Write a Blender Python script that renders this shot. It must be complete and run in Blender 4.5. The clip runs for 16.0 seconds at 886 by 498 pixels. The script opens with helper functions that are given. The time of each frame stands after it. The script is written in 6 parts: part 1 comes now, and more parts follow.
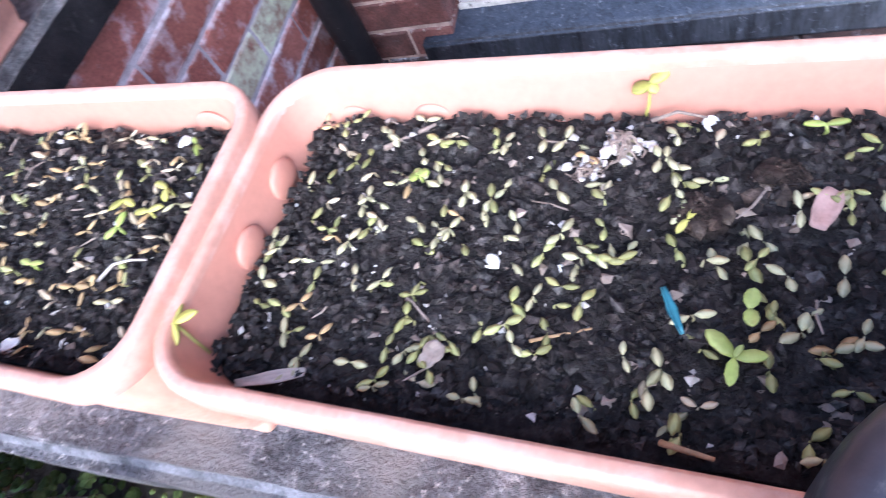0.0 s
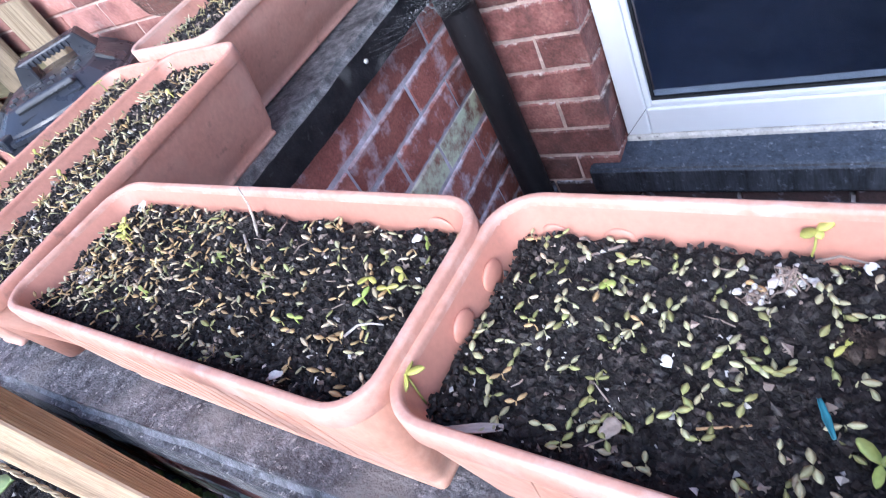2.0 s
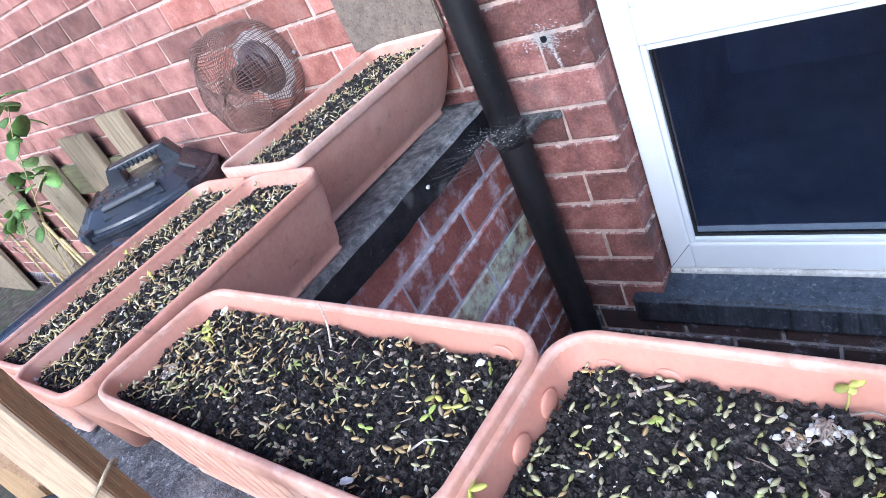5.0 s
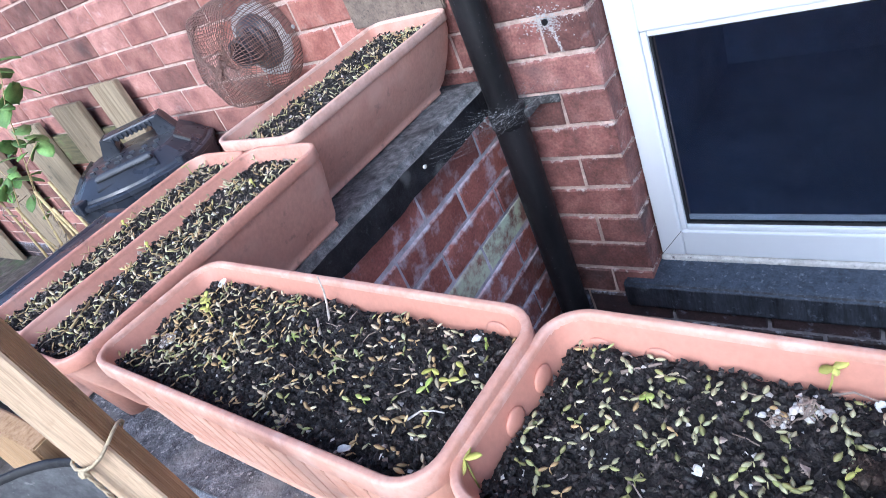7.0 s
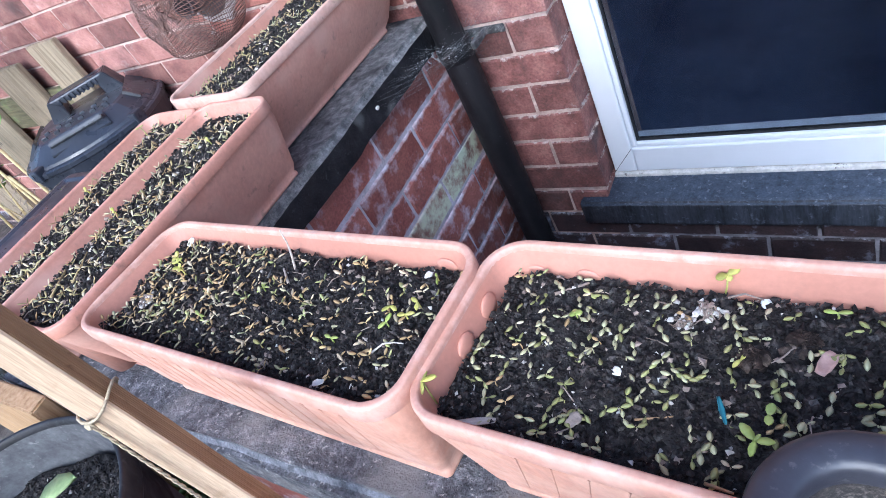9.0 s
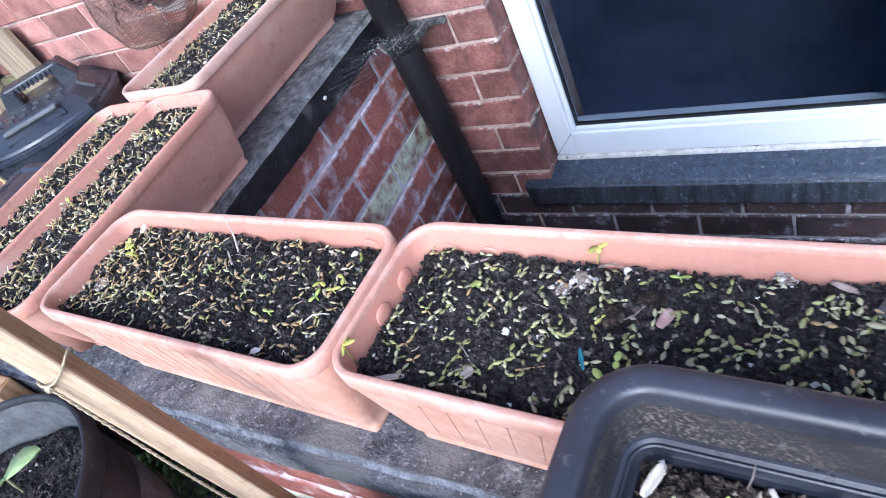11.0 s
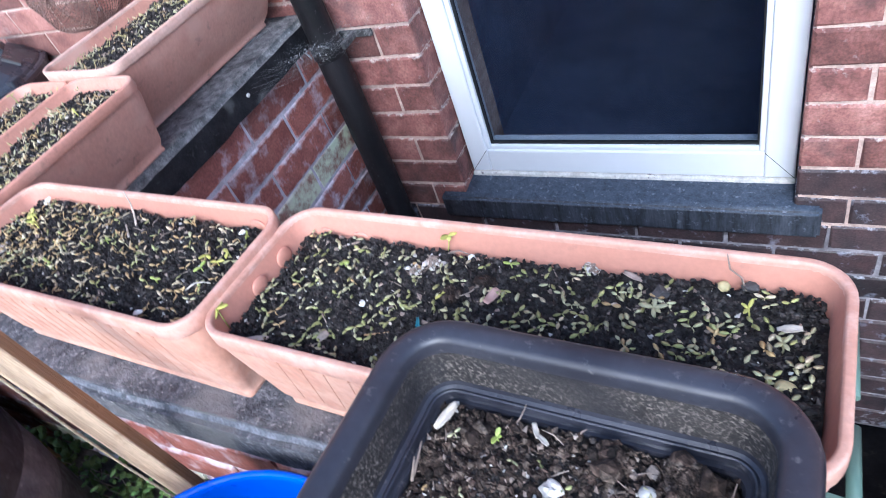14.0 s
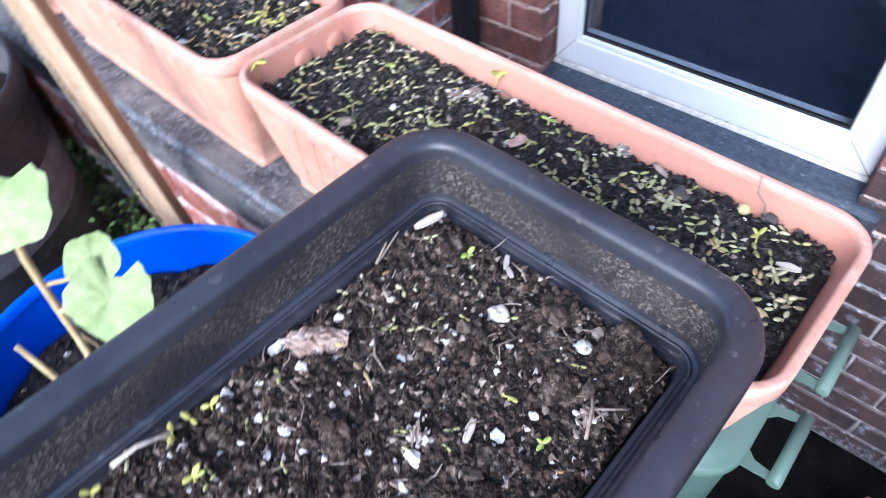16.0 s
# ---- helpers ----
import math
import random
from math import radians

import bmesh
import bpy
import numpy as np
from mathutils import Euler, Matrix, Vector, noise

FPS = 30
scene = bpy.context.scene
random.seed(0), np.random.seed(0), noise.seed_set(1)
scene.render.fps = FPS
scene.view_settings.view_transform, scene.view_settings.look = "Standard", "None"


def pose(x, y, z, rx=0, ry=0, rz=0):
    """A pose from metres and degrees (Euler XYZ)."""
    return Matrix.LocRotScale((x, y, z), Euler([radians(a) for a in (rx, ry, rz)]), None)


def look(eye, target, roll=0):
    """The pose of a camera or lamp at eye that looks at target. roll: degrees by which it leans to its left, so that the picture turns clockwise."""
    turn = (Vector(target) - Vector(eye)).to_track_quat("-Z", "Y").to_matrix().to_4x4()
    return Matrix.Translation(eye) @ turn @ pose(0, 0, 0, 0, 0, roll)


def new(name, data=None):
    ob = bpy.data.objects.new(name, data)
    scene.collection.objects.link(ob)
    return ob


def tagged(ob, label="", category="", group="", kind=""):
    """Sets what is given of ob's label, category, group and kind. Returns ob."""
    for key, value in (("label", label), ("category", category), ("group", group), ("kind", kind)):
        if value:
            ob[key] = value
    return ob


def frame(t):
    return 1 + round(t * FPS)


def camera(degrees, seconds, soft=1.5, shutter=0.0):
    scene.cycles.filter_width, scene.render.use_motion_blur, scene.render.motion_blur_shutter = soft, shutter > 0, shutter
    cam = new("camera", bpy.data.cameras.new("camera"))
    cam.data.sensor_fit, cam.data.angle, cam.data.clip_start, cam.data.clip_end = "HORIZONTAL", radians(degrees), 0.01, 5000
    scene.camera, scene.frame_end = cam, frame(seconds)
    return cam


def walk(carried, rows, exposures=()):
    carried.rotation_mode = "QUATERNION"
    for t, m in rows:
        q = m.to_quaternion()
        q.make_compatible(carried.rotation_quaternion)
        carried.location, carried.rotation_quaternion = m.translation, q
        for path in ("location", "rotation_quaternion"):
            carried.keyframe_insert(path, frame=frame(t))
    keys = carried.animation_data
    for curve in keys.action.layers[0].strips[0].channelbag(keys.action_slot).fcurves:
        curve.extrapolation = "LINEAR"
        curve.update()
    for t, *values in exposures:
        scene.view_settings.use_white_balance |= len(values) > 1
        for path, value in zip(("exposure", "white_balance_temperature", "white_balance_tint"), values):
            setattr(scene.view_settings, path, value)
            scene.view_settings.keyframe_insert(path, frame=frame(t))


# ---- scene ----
cam = camera(68.95, 16.0, 0.85, 0.5)
PATH = [
    (0, (0.4776, -0.9543, 1.7633), (-0.2748, -0.0777, 0.1306), -33.70),
    (0.5, (0.4763, -0.9716, 1.7793), (-0.4231, -0.0893, 0.2261), -35.22),
    (1, (0.4784, -0.9798, 1.7954), (-0.5061, -0.0461, 0.3261), -35.98),
    (1.5, (0.4838, -0.9978, 1.8128), (-0.5847, -0.0079, 0.4422), -33.90),
    (2, (0.4861, -1.0061, 1.8253), (-0.6547, 0.0219, 0.5440), -32.04),
    (2.5, (0.4884, -1.0126, 1.8348), (-0.6925, 0.0547, 0.6239), -31.30),
    (3, (0.4947, -1.0193, 1.8462), (-0.7230, 0.1101, 0.7318), -29.97),
    (3.5, (0.4975, -1.0199, 1.8532), (-0.7262, 0.1594, 0.7988), -28.90),
    (4, (0.5019, -1.0274, 1.8618), (-0.7334, 0.1979, 0.8754), -27.14),
    (6.5, (0.4971, -1.0434, 1.8806), (-0.7317, 0.1647, 0.8654), -26.09),
    (7, (0.5005, -1.0480, 1.8789), (-0.7174, 0.1450, 0.8333), -25.21),
    (7.5, (0.5045, -1.0461, 1.8807), (-0.7263, 0.0614, 0.7588), -28.05),
    (8, (0.5221, -1.0496, 1.8886), (-0.6496, 0.0141, 0.6654), -29.33),
    (10.5, (0.5925, -1.0746, 1.9291), (-0.5256, 0.0104, 0.6751), -31.93),
    (11, (0.6245, -1.0815, 1.9335), (-0.4401, -0.0072, 0.6249), -30.76),
    (11.5, (0.6447, -1.0871, 1.9417), (-0.4055, -0.0100, 0.6237), -30.75),
    (12, (0.6672, -1.0912, 1.9514), (-0.3671, 0.0316, 0.6593), -30.90),
    (12.5, (0.6805, -1.0996, 1.9534), (-0.3585, 0.0826, 0.7193), -29.97),
    (13, (0.6982, -1.1081, 1.9542), (-0.2822, 0.1123, 0.7095), -27.99),
    (13.5, (0.7120, -1.1140, 1.9510), (-0.2349, 0.0973, 0.6718), -26.22),
    (14, (0.7212, -1.1187, 1.9381), (-0.1893, 0.0605, 0.6037), -22.24),
    (14.5, (0.7261, -1.1212, 1.9279), (-0.1522, 0.0196, 0.5397), -20.31),
    (15, (0.7321, -1.1200, 1.9173), (-0.1517, -0.0366, 0.4872), -19.84),
    (15.5, (0.7377, -1.1268, 1.9059), (-0.1136, -0.1230, 0.4000), -13.84),
    (16, (0.7491, -1.1432, 1.8992), (-0.1584, -0.2580, 0.3523), -7.29),
]
walk(cam, [(t, look(eye, target, roll)) for t, eye, target, roll in PATH],
     exposures=[(t, stops, kelvin, tint) for t, stops, kelvin, tint in ((0.0, 1.7, 5180, 16), (0.5, 1.64, 5160, 15), (1.0, 1.55, 5120, 14), (2.0, 1.28, 5080, 12), (4.0, 1.16, 4980, 8), (7.0, 0.97, 4980, 8), (12.0, 1.22, 4980, 8), (14.5, 1.12, 5000, 8), (16.0, 1.38, 5120, 10))])

# ---------------------------------------------------------------- light
world = bpy.data.worlds.new("sky")
scene.world = world
world.use_nodes = True
wn = world.node_tree
sky = wn.nodes.new("ShaderNodeTexSky")
sky.sky_type = "NISHITA"
sky.sun_disc = False
sky.sun_elevation = radians(34)
sky.sun_rotation = radians(172)
sky.dust_density = 4.0
sky.ozone_density = 1.5
wn.nodes["Background"].inputs["Strength"].default_value = 0.15
wn.links.new(sky.outputs[0], wn.nodes["Background"].inputs["Color"])
sun = new("sun", bpy.data.lights.new("sun", "SUN"))
sun.data.energy = 1.15
sun.data.angle = radians(40)
sun.data.color = (1.0, 0.985, 0.96)
sun.matrix_world = look((1.9, -4.6, 4.3), (0.2, -0.6, 1.4))


# ---------------------------------------------------------------- materials
def ramp(nt, fac, stops):
    r = nt.nodes.new("ShaderNodeValToRGB")
    while len(r.color_ramp.elements) < len(stops):
        r.color_ramp.elements.new(0.5)
    for e, (p, c) in zip(r.color_ramp.elements, stops):
        e.position, e.color = p, (*c, 1)
    nt.links.new(fac, r.inputs[0])
    return r.outputs[0]


def tex(nt, scale, detail=4.0, rough=0.6, kind="ShaderNodeTexNoise", stretch=None, world_space=False):
    if world_space:
        src = nt.nodes.new("ShaderNodeNewGeometry").outputs["Position"]
    else:
        co = nt.nodes.new("ShaderNodeTexCoord")
        shift = nt.nodes.new("ShaderNodeVectorMath")
        shift.operation = "MULTIPLY_ADD"
        shift.inputs[1].default_value = (31.0, 47.0, 13.0)
        nt.links.new(nt.nodes.new("ShaderNodeObjectInfo").outputs["Random"], shift.inputs[0])
        nt.links.new(co.outputs["Object"], shift.inputs[2])
        src = shift.outputs[0]
    if stretch:
        mp = nt.nodes.new("ShaderNodeMapping")
        mp.inputs["Scale"].default_value = stretch
        nt.links.new(src, mp.inputs[0])
        src = mp.outputs[0]
    n = nt.nodes.new(kind)
    n.inputs["Scale"].default_value = scale
    if kind == "ShaderNodeTexNoise":
        n.inputs["Detail"].default_value = detail
        n.inputs["Roughness"].default_value = rough
    nt.links.new(src, n.inputs["Vector"])
    return n.outputs[0]


def mix(nt, fac, a, b, blend="MIX"):
    m = nt.nodes.new("ShaderNodeMix")
    m.data_type, m.blend_type = "RGBA", blend
    for value, slot in ((fac, m.inputs[0]), (a, m.inputs[6]), (b, m.inputs[7])):
        if hasattr(value, "is_linked"):
            nt.links.new(value, slot)
        elif isinstance(value, (int, float)):
            slot.default_value = value
        else:
            slot.default_value = (*value, 1)
    return m.outputs[2]


def material(name, colours, scale=40, rough=0.6, fine=300, bump=0.15, bump_scale=None, metal=0.0, vary=0.0,
             stain=None, stain_scale=12, stain_range=(0.5, 0.7), stretch=None, island=False, spec=0.5, bump_dist=0.002, sheen_rough=0.15, patch=None, grain=1.0):
    """Two scales of colour noise between the given colours, an optional stain, per-object variation and a fine bump."""
    m = bpy.data.materials.new(name)
    m.use_nodes = True
    nt = m.node_tree
    b = nt.nodes["Principled BSDF"]
    n = len(colours)
    stops = [(0.3 + 0.4 * i / max(1, n - 1), c) for i, c in enumerate(colours)]
    col = ramp(nt, tex(nt, scale, stretch=stretch), stops)
    speck = ramp(nt, tex(nt, fine, 3, stretch=stretch), [(0.25, (1 - 0.22 * grain,) * 3), (0.75, (1 + 0.12 * grain,) * 3)])
    col = mix(nt, 1.0, col, speck, "MULTIPLY")
    if stain:
        lo, hi = stain_range
        f = ramp(nt, tex(nt, stain_scale, 6, 0.65, world_space=True), [(lo, (0, 0, 0)), (hi, (1, 1, 1))])
        col = mix(nt, f, col, stain)
    if patch:
        colour, scale2, lo2, hi2 = patch
        f = ramp(nt, tex(nt, scale2, 3, 0.5, world_space=True), [(lo2, (0, 0, 0)), (hi2, (1, 1, 1))])
        col = mix(nt, f, col, colour)
    if vary:
        src = nt.nodes.new("ShaderNodeNewGeometry").outputs["Random Per Island"] if island else nt.nodes.new("ShaderNodeObjectInfo").outputs["Random"]
        v = ramp(nt, src, [(0.0, (1 - vary,) * 3), (0.5, (1.0, 1.0 - 0.1 * vary, 1.0 - 0.1 * vary)), (1.0, (1 + 0.6 * vary, 1 + 0.75 * vary, 1 + 0.8 * vary))])
        col = mix(nt, 1.0, col, v, "MULTIPLY")
    nt.links.new(col, b.inputs["Base Color"])
    rr = ramp(nt, tex(nt, scale * 1.7), [(0.3, (max(0, rough - sheen_rough),) * 3), (0.7, (min(1, rough + sheen_rough),) * 3)])
    nt.links.new(rr, b.inputs["Roughness"])
    b.inputs["Metallic"].default_value = metal
    b.inputs["Specular IOR Level"].default_value = spec
    if bump:
        bp = nt.nodes.new("ShaderNodeBump")
        bp.inputs["Strength"].default_value = bump
        bp.inputs["Distance"].default_value = bump_dist
        nt.links.new(tex(nt, bump_scale or fine, 5, 0.7, stretch=stretch), bp.inputs["Height"])
        nt.links.new(bp.outputs[0], b.inputs["Normal"])
    return m


# rim paler than the body: dust and the rim's highlight, both in colour
TERRA_RIM = material("dusty_highlight_rim", [(0.55, 0.285, 0.205), (0.65, 0.39, 0.3)], 30, 0.62, 200, 0.1, stain=(0.7, 0.48, 0.4), stain_scale=40, stain_range=(0.5, 0.75), grain=0.6)
TERRA = material("terracotta_plastic", [(0.52, 0.245, 0.175), (0.59, 0.29, 0.212)], 7, 0.5, 200, 0.06, stain=(0.4, 0.215, 0.165), stain_scale=55, stain_range=(0.6, 0.82), grain=0.4)
TERRA_PALE = material("bleached_terracotta", [(0.58, 0.35, 0.27), (0.72, 0.5, 0.41)], 45, 0.6, 140, 0.15, grain=0.5, stain=(0.36, 0.24, 0.19), stain_scale=70, stain_range=(0.6, 0.8))
TERRA_DUST = material("dusty_terracotta", [(0.52, 0.265, 0.183), (0.62, 0.36, 0.265)], 24, 0.65, 180, 0.15, stain=(0.66, 0.44, 0.345), stain_scale=30, stain_range=(0.45, 0.75), grain=0.8, stretch=(1, 1, 0.4))
TERRA_OLD = material("weathered_terracotta", [(0.53, 0.255, 0.185), (0.61, 0.315, 0.235)], 12, 0.5, 180, 0.1, stain=(0.3, 0.17, 0.13), stain_scale=45, stain_range=(0.58, 0.76), grain=0.6, patch=((0.64, 0.4, 0.32), 9, 0.54, 0.8))
TERRA_SIDE = material("sun_faded_terracotta", [(0.55, 0.28, 0.21), (0.66, 0.375, 0.29)], 9, 0.6, 180, 0.15, stain=(0.24, 0.145, 0.115), stain_scale=38, stain_range=(0.6, 0.78), grain=0.6, patch=((0.68, 0.44, 0.36), 8, 0.5, 0.76), stretch=(1, 1, 0.5))
SOIL = material("compost", [(0.015, 0.013, 0.0125), (0.038, 0.033, 0.031), (0.085, 0.074, 0.068)], 160, 0.9, 600, 1.0, 260, bump_dist=0.005, spec=0.3)
CRUMB = material("compost_crumbs", [(0.011, 0.0095, 0.009), (0.03, 0.026, 0.024), (0.115, 0.1, 0.09)], 150, 0.9, 500, 0.8, 350, vary=0.8, island=True, spec=0.3)
CRUMB_BROWN = material("brown_compost_crumbs", [(0.019, 0.0125, 0.0093), (0.056, 0.039, 0.029), (0.2, 0.15, 0.114)], 150, 0.9, 500, 0.8, 350, vary=0.85, island=True, spec=0.3)
BRICK_TONES = [(0.265, 0.1, 0.076), (0.42, 0.175, 0.134), (0.52, 0.255, 0.2)]
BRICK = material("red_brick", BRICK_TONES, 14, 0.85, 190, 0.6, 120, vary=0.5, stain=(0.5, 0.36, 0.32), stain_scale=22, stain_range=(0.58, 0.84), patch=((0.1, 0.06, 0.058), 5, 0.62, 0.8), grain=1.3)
# darker, more stained than BRICK; laid right of x = -0.42
BRICK_DULL = material("dull_stained_brick", [(0.13, 0.054, 0.047), (0.25, 0.105, 0.087), (0.36, 0.175, 0.145)], 20, 0.8, 190, 0.9, 100, vary=0.5, stain=(0.5, 0.43, 0.41), stain_scale=34, stain_range=(0.62, 0.82), patch=((0.06, 0.044, 0.044), 8, 0.56, 0.75), bump_dist=0.003, grain=1.9)
COPING_TAR = material("tarred_coping", [(0.06, 0.061, 0.066), (0.18, 0.181, 0.186), (0.34, 0.34, 0.342)], 55, 0.75, 420, 1.0, 170, stain=(0.42, 0.415, 0.41), stain_scale=120, stain_range=(0.58, 0.74), bump_dist=0.005, grain=2.4, patch=((0.03, 0.03, 0.034), 11, 0.57, 0.7))
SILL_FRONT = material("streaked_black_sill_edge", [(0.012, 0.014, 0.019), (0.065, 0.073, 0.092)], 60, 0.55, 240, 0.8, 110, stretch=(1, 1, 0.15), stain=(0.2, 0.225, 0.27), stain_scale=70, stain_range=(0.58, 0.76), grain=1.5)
WEB = material("dusty_web", [(0.2, 0.2, 0.2), (0.34, 0.34, 0.34)], 100, 0.9, 300, 0)
BRICK_PIT = material("damp_brick", [(0.26, 0.085, 0.068), (0.43, 0.165, 0.128)], 16, 0.6, 190, 0.7, 120, vary=0.4, stain=(0.72, 0.66, 0.73), stain_scale=24, stain_range=(0.52, 0.78), grain=1.9)
BRICK_ALGAE = material("algae_streaked_brick", [(0.2, 0.09, 0.07), (0.36, 0.19, 0.14)], 16, 0.7, 190, 0.7, 120, vary=0.2, stain=(0.6, 0.63, 0.46), stain_scale=24, stain_range=(0.38, 0.56), grain=1.9)
# low bricks: real blackening and salt, with the pit's shade in the colour
BRICK_DARK = material("blackened_shaded_brick", [(0.026, 0.021, 0.024), (0.076, 0.044, 0.043)], 16, 0.6, 260, 0.6, 120, vary=0.4, stain=(0.3, 0.32, 0.39), stain_scale=19, stain_range=(0.57, 0.72), grain=1.9)
MORTAR = material("lime_mortar", [(0.37, 0.265, 0.22), (0.62, 0.475, 0.405)], 30, 0.95, 240, 0.8, 130, patch=((0.22, 0.175, 0.165), 6, 0.54, 0.72))
# low mortar: grime, and darkened further for the pit's shade
MORTAR_DARK = material("grimy_shaded_mortar", [(0.12, 0.11, 0.115), (0.36, 0.335, 0.355)], 18, 0.95, 240, 0.8, 130)
MORTAR_SALT = material("salt_whitened_mortar", [(0.36, 0.33, 0.35), (0.74, 0.7, 0.76)], 26, 0.95, 240, 0.9, 130)
COPING = material("bitumen_painted_coping", [(0.04, 0.041, 0.049), (0.125, 0.126, 0.143), (0.28, 0.28, 0.3)], 60, 0.6, 300, 1.0, 140, stain=(0.5, 0.485, 0.475), stain_scale=150, stain_range=(0.57, 0.68), bump_dist=0.008, grain=3.0, patch=((0.2, 0.192, 0.19), 13, 0.5, 0.66))
# paler tone that stands for the highlight along the front arris
COPING_GLINT = material("coping_arris_highlight", [(0.1, 0.104, 0.12), (0.27, 0.275, 0.305)], 60, 0.45, 300, 1.0, 140, stain=(0.06, 0.062, 0.07), stain_scale=45, stain_range=(0.5, 0.62), bump_dist=0.004, grain=2.2)
BLACKPAINT = material("black_bitumen_paint", [(0.007, 0.007, 0.009), (0.026, 0.026, 0.03)], 25, 0.6, 200, 0.8, 80, stain=(0.11, 0.11, 0.115), stain_scale=60, stain_range=(0.62, 0.8), bump_dist=0.004, spec=0.25, patch=((0.17, 0.175, 0.17), 7, 0.62, 0.72))
PIPE = material("black_iron_pipe", [(0.004, 0.004, 0.005), (0.017, 0.016, 0.018)], 20, 0.5, 150, 0.5, 60, stain=(0.22, 0.21, 0.21), stain_scale=150, stain_range=(0.66, 0.76), spec=0.3, stretch=(1, 1, 0.25))
IRON_DUSTY = material("cobwebbed_iron", [(0.02, 0.02, 0.021), (0.09, 0.088, 0.087)], 60, 0.9, 200, 0.8, 90, stain=(0.2, 0.195, 0.19), stain_scale=120, stain_range=(0.52, 0.7))
UPVC = material("white_upvc", [(0.63, 0.645, 0.67), (0.67, 0.685, 0.71)], 3, 0.33, 20, 0.0, sheen_rough=0.02, grain=0.1)
SILLPAINT = material("flaking_white_paint", [(0.46, 0.435, 0.4), (0.72, 0.69, 0.64)], 40, 0.7, 200, 0.6, 90, stain=(0.16, 0.14, 0.13), stain_scale=55, stain_range=(0.62, 0.7))
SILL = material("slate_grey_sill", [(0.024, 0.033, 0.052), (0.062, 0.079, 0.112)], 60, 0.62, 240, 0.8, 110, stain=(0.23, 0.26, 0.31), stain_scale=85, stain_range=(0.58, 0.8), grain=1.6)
GASKET = material("rubber_gasket", [(0.01, 0.01, 0.012), (0.02, 0.02, 0.022)], 30, 0.5, 100, 0)
PLASTIC = material("black_plastic", [(0.022, 0.022, 0.03), (0.044, 0.045, 0.058)], 14, 0.34, 120, 0.2, 60, stain=(0.15, 0.142, 0.14), stain_scale=110, stain_range=(0.6, 0.78), sheen_rough=0.1, grain=0.8)
POT_BLACK = material("matt_black_plastic", [(0.012, 0.012, 0.014), (0.03, 0.03, 0.034)], 30, 0.5, 160, 0.3, 80, stain=(0.1, 0.1, 0.1), stain_scale=70, stain_range=(0.6, 0.8), spec=0.3)
# pot's inside wall: dust, with the light on it put into the grey
POT_INSIDE = material("dusty_lit_plastic", [(0.06, 0.06, 0.064), (0.15, 0.15, 0.155)], 40, 0.6, 200, 0.3, 90, stain=(0.3, 0.29, 0.28), stain_scale=90, stain_range=(0.6, 0.8))
PLASTIC_DIRTY = material("soil_stained_plastic", [(0.014, 0.0125, 0.0135), (0.05, 0.042, 0.038)], 40, 0.65, 300, 0.7, 160, stain=(0.24, 0.21, 0.18), stain_scale=420, stain_range=(0.5, 0.7), patch=((0.02, 0.018, 0.02), 12, 0.48, 0.66), grain=1.8)
PLASTIC_BIN = material("blue_black_plastic", [(0.018, 0.021, 0.03), (0.036, 0.041, 0.055)], 10, 0.33, 80, 0.08, 40, grain=0.3)
BLUE = material("blue_plastic", [(0.0, 0.075, 0.62), (0.004, 0.1, 0.72)], 8, 0.35, 90, 0.05, grain=0.3)
GREEN = material("green_plastic", [(0.085, 0.145, 0.115), (0.12, 0.185, 0.15)], 8, 0.45, 120, 0.05, stain=(0.14, 0.17, 0.14), stain_scale=18, stain_range=(0.6, 0.9), grain=0.3)
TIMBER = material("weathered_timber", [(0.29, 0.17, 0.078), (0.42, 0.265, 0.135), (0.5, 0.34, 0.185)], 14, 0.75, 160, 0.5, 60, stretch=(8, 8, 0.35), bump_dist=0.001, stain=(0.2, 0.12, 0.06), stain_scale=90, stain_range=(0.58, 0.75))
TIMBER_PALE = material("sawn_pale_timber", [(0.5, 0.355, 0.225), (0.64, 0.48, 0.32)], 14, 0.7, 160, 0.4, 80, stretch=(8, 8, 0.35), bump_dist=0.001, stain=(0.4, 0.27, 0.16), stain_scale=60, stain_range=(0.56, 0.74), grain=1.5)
PALING = material("grey_paling", [(0.19, 0.145, 0.09), (0.36, 0.285, 0.19)], 12, 0.85, 120, 0.6, 50, stretch=(7, 7, 0.4), vary=0.2, stain=(0.1, 0.08, 0.05), stain_scale=22, stain_range=(0.58, 0.7))
MOSSY = material("mossy_brown_timber", [(0.07, 0.06, 0.03), (0.16, 0.14, 0.07)], 20, 0.9, 120, 0.6, 60, stretch=(0.4, 7, 7), stain=(0.14, 0.17, 0.06), stain_scale=14, stain_range=(0.52, 0.7))
TWINE = material("jute_twine", [(0.42, 0.33, 0.2), (0.6, 0.5, 0.34)], 300, 0.9, 700, 0.6)
RUST = material("rusty_wire", [(0.11, 0.06, 0.048), (0.25, 0.15, 0.12)], 90, 0.55, 300, 0.3)
CEMENT = material("cement_render", [(0.35, 0.34, 0.33), (0.58, 0.57, 0.56)], 26, 0.95, 200, 0.9, 90)
BOARD = material("weathered_brown_board", [(0.14, 0.105, 0.082), (0.25, 0.195, 0.152)], 40, 0.9, 220, 0.8, 120, stain=(0.06, 0.048, 0.04), stain_scale=90, stain_range=(0.58, 0.72), grain=1.6)
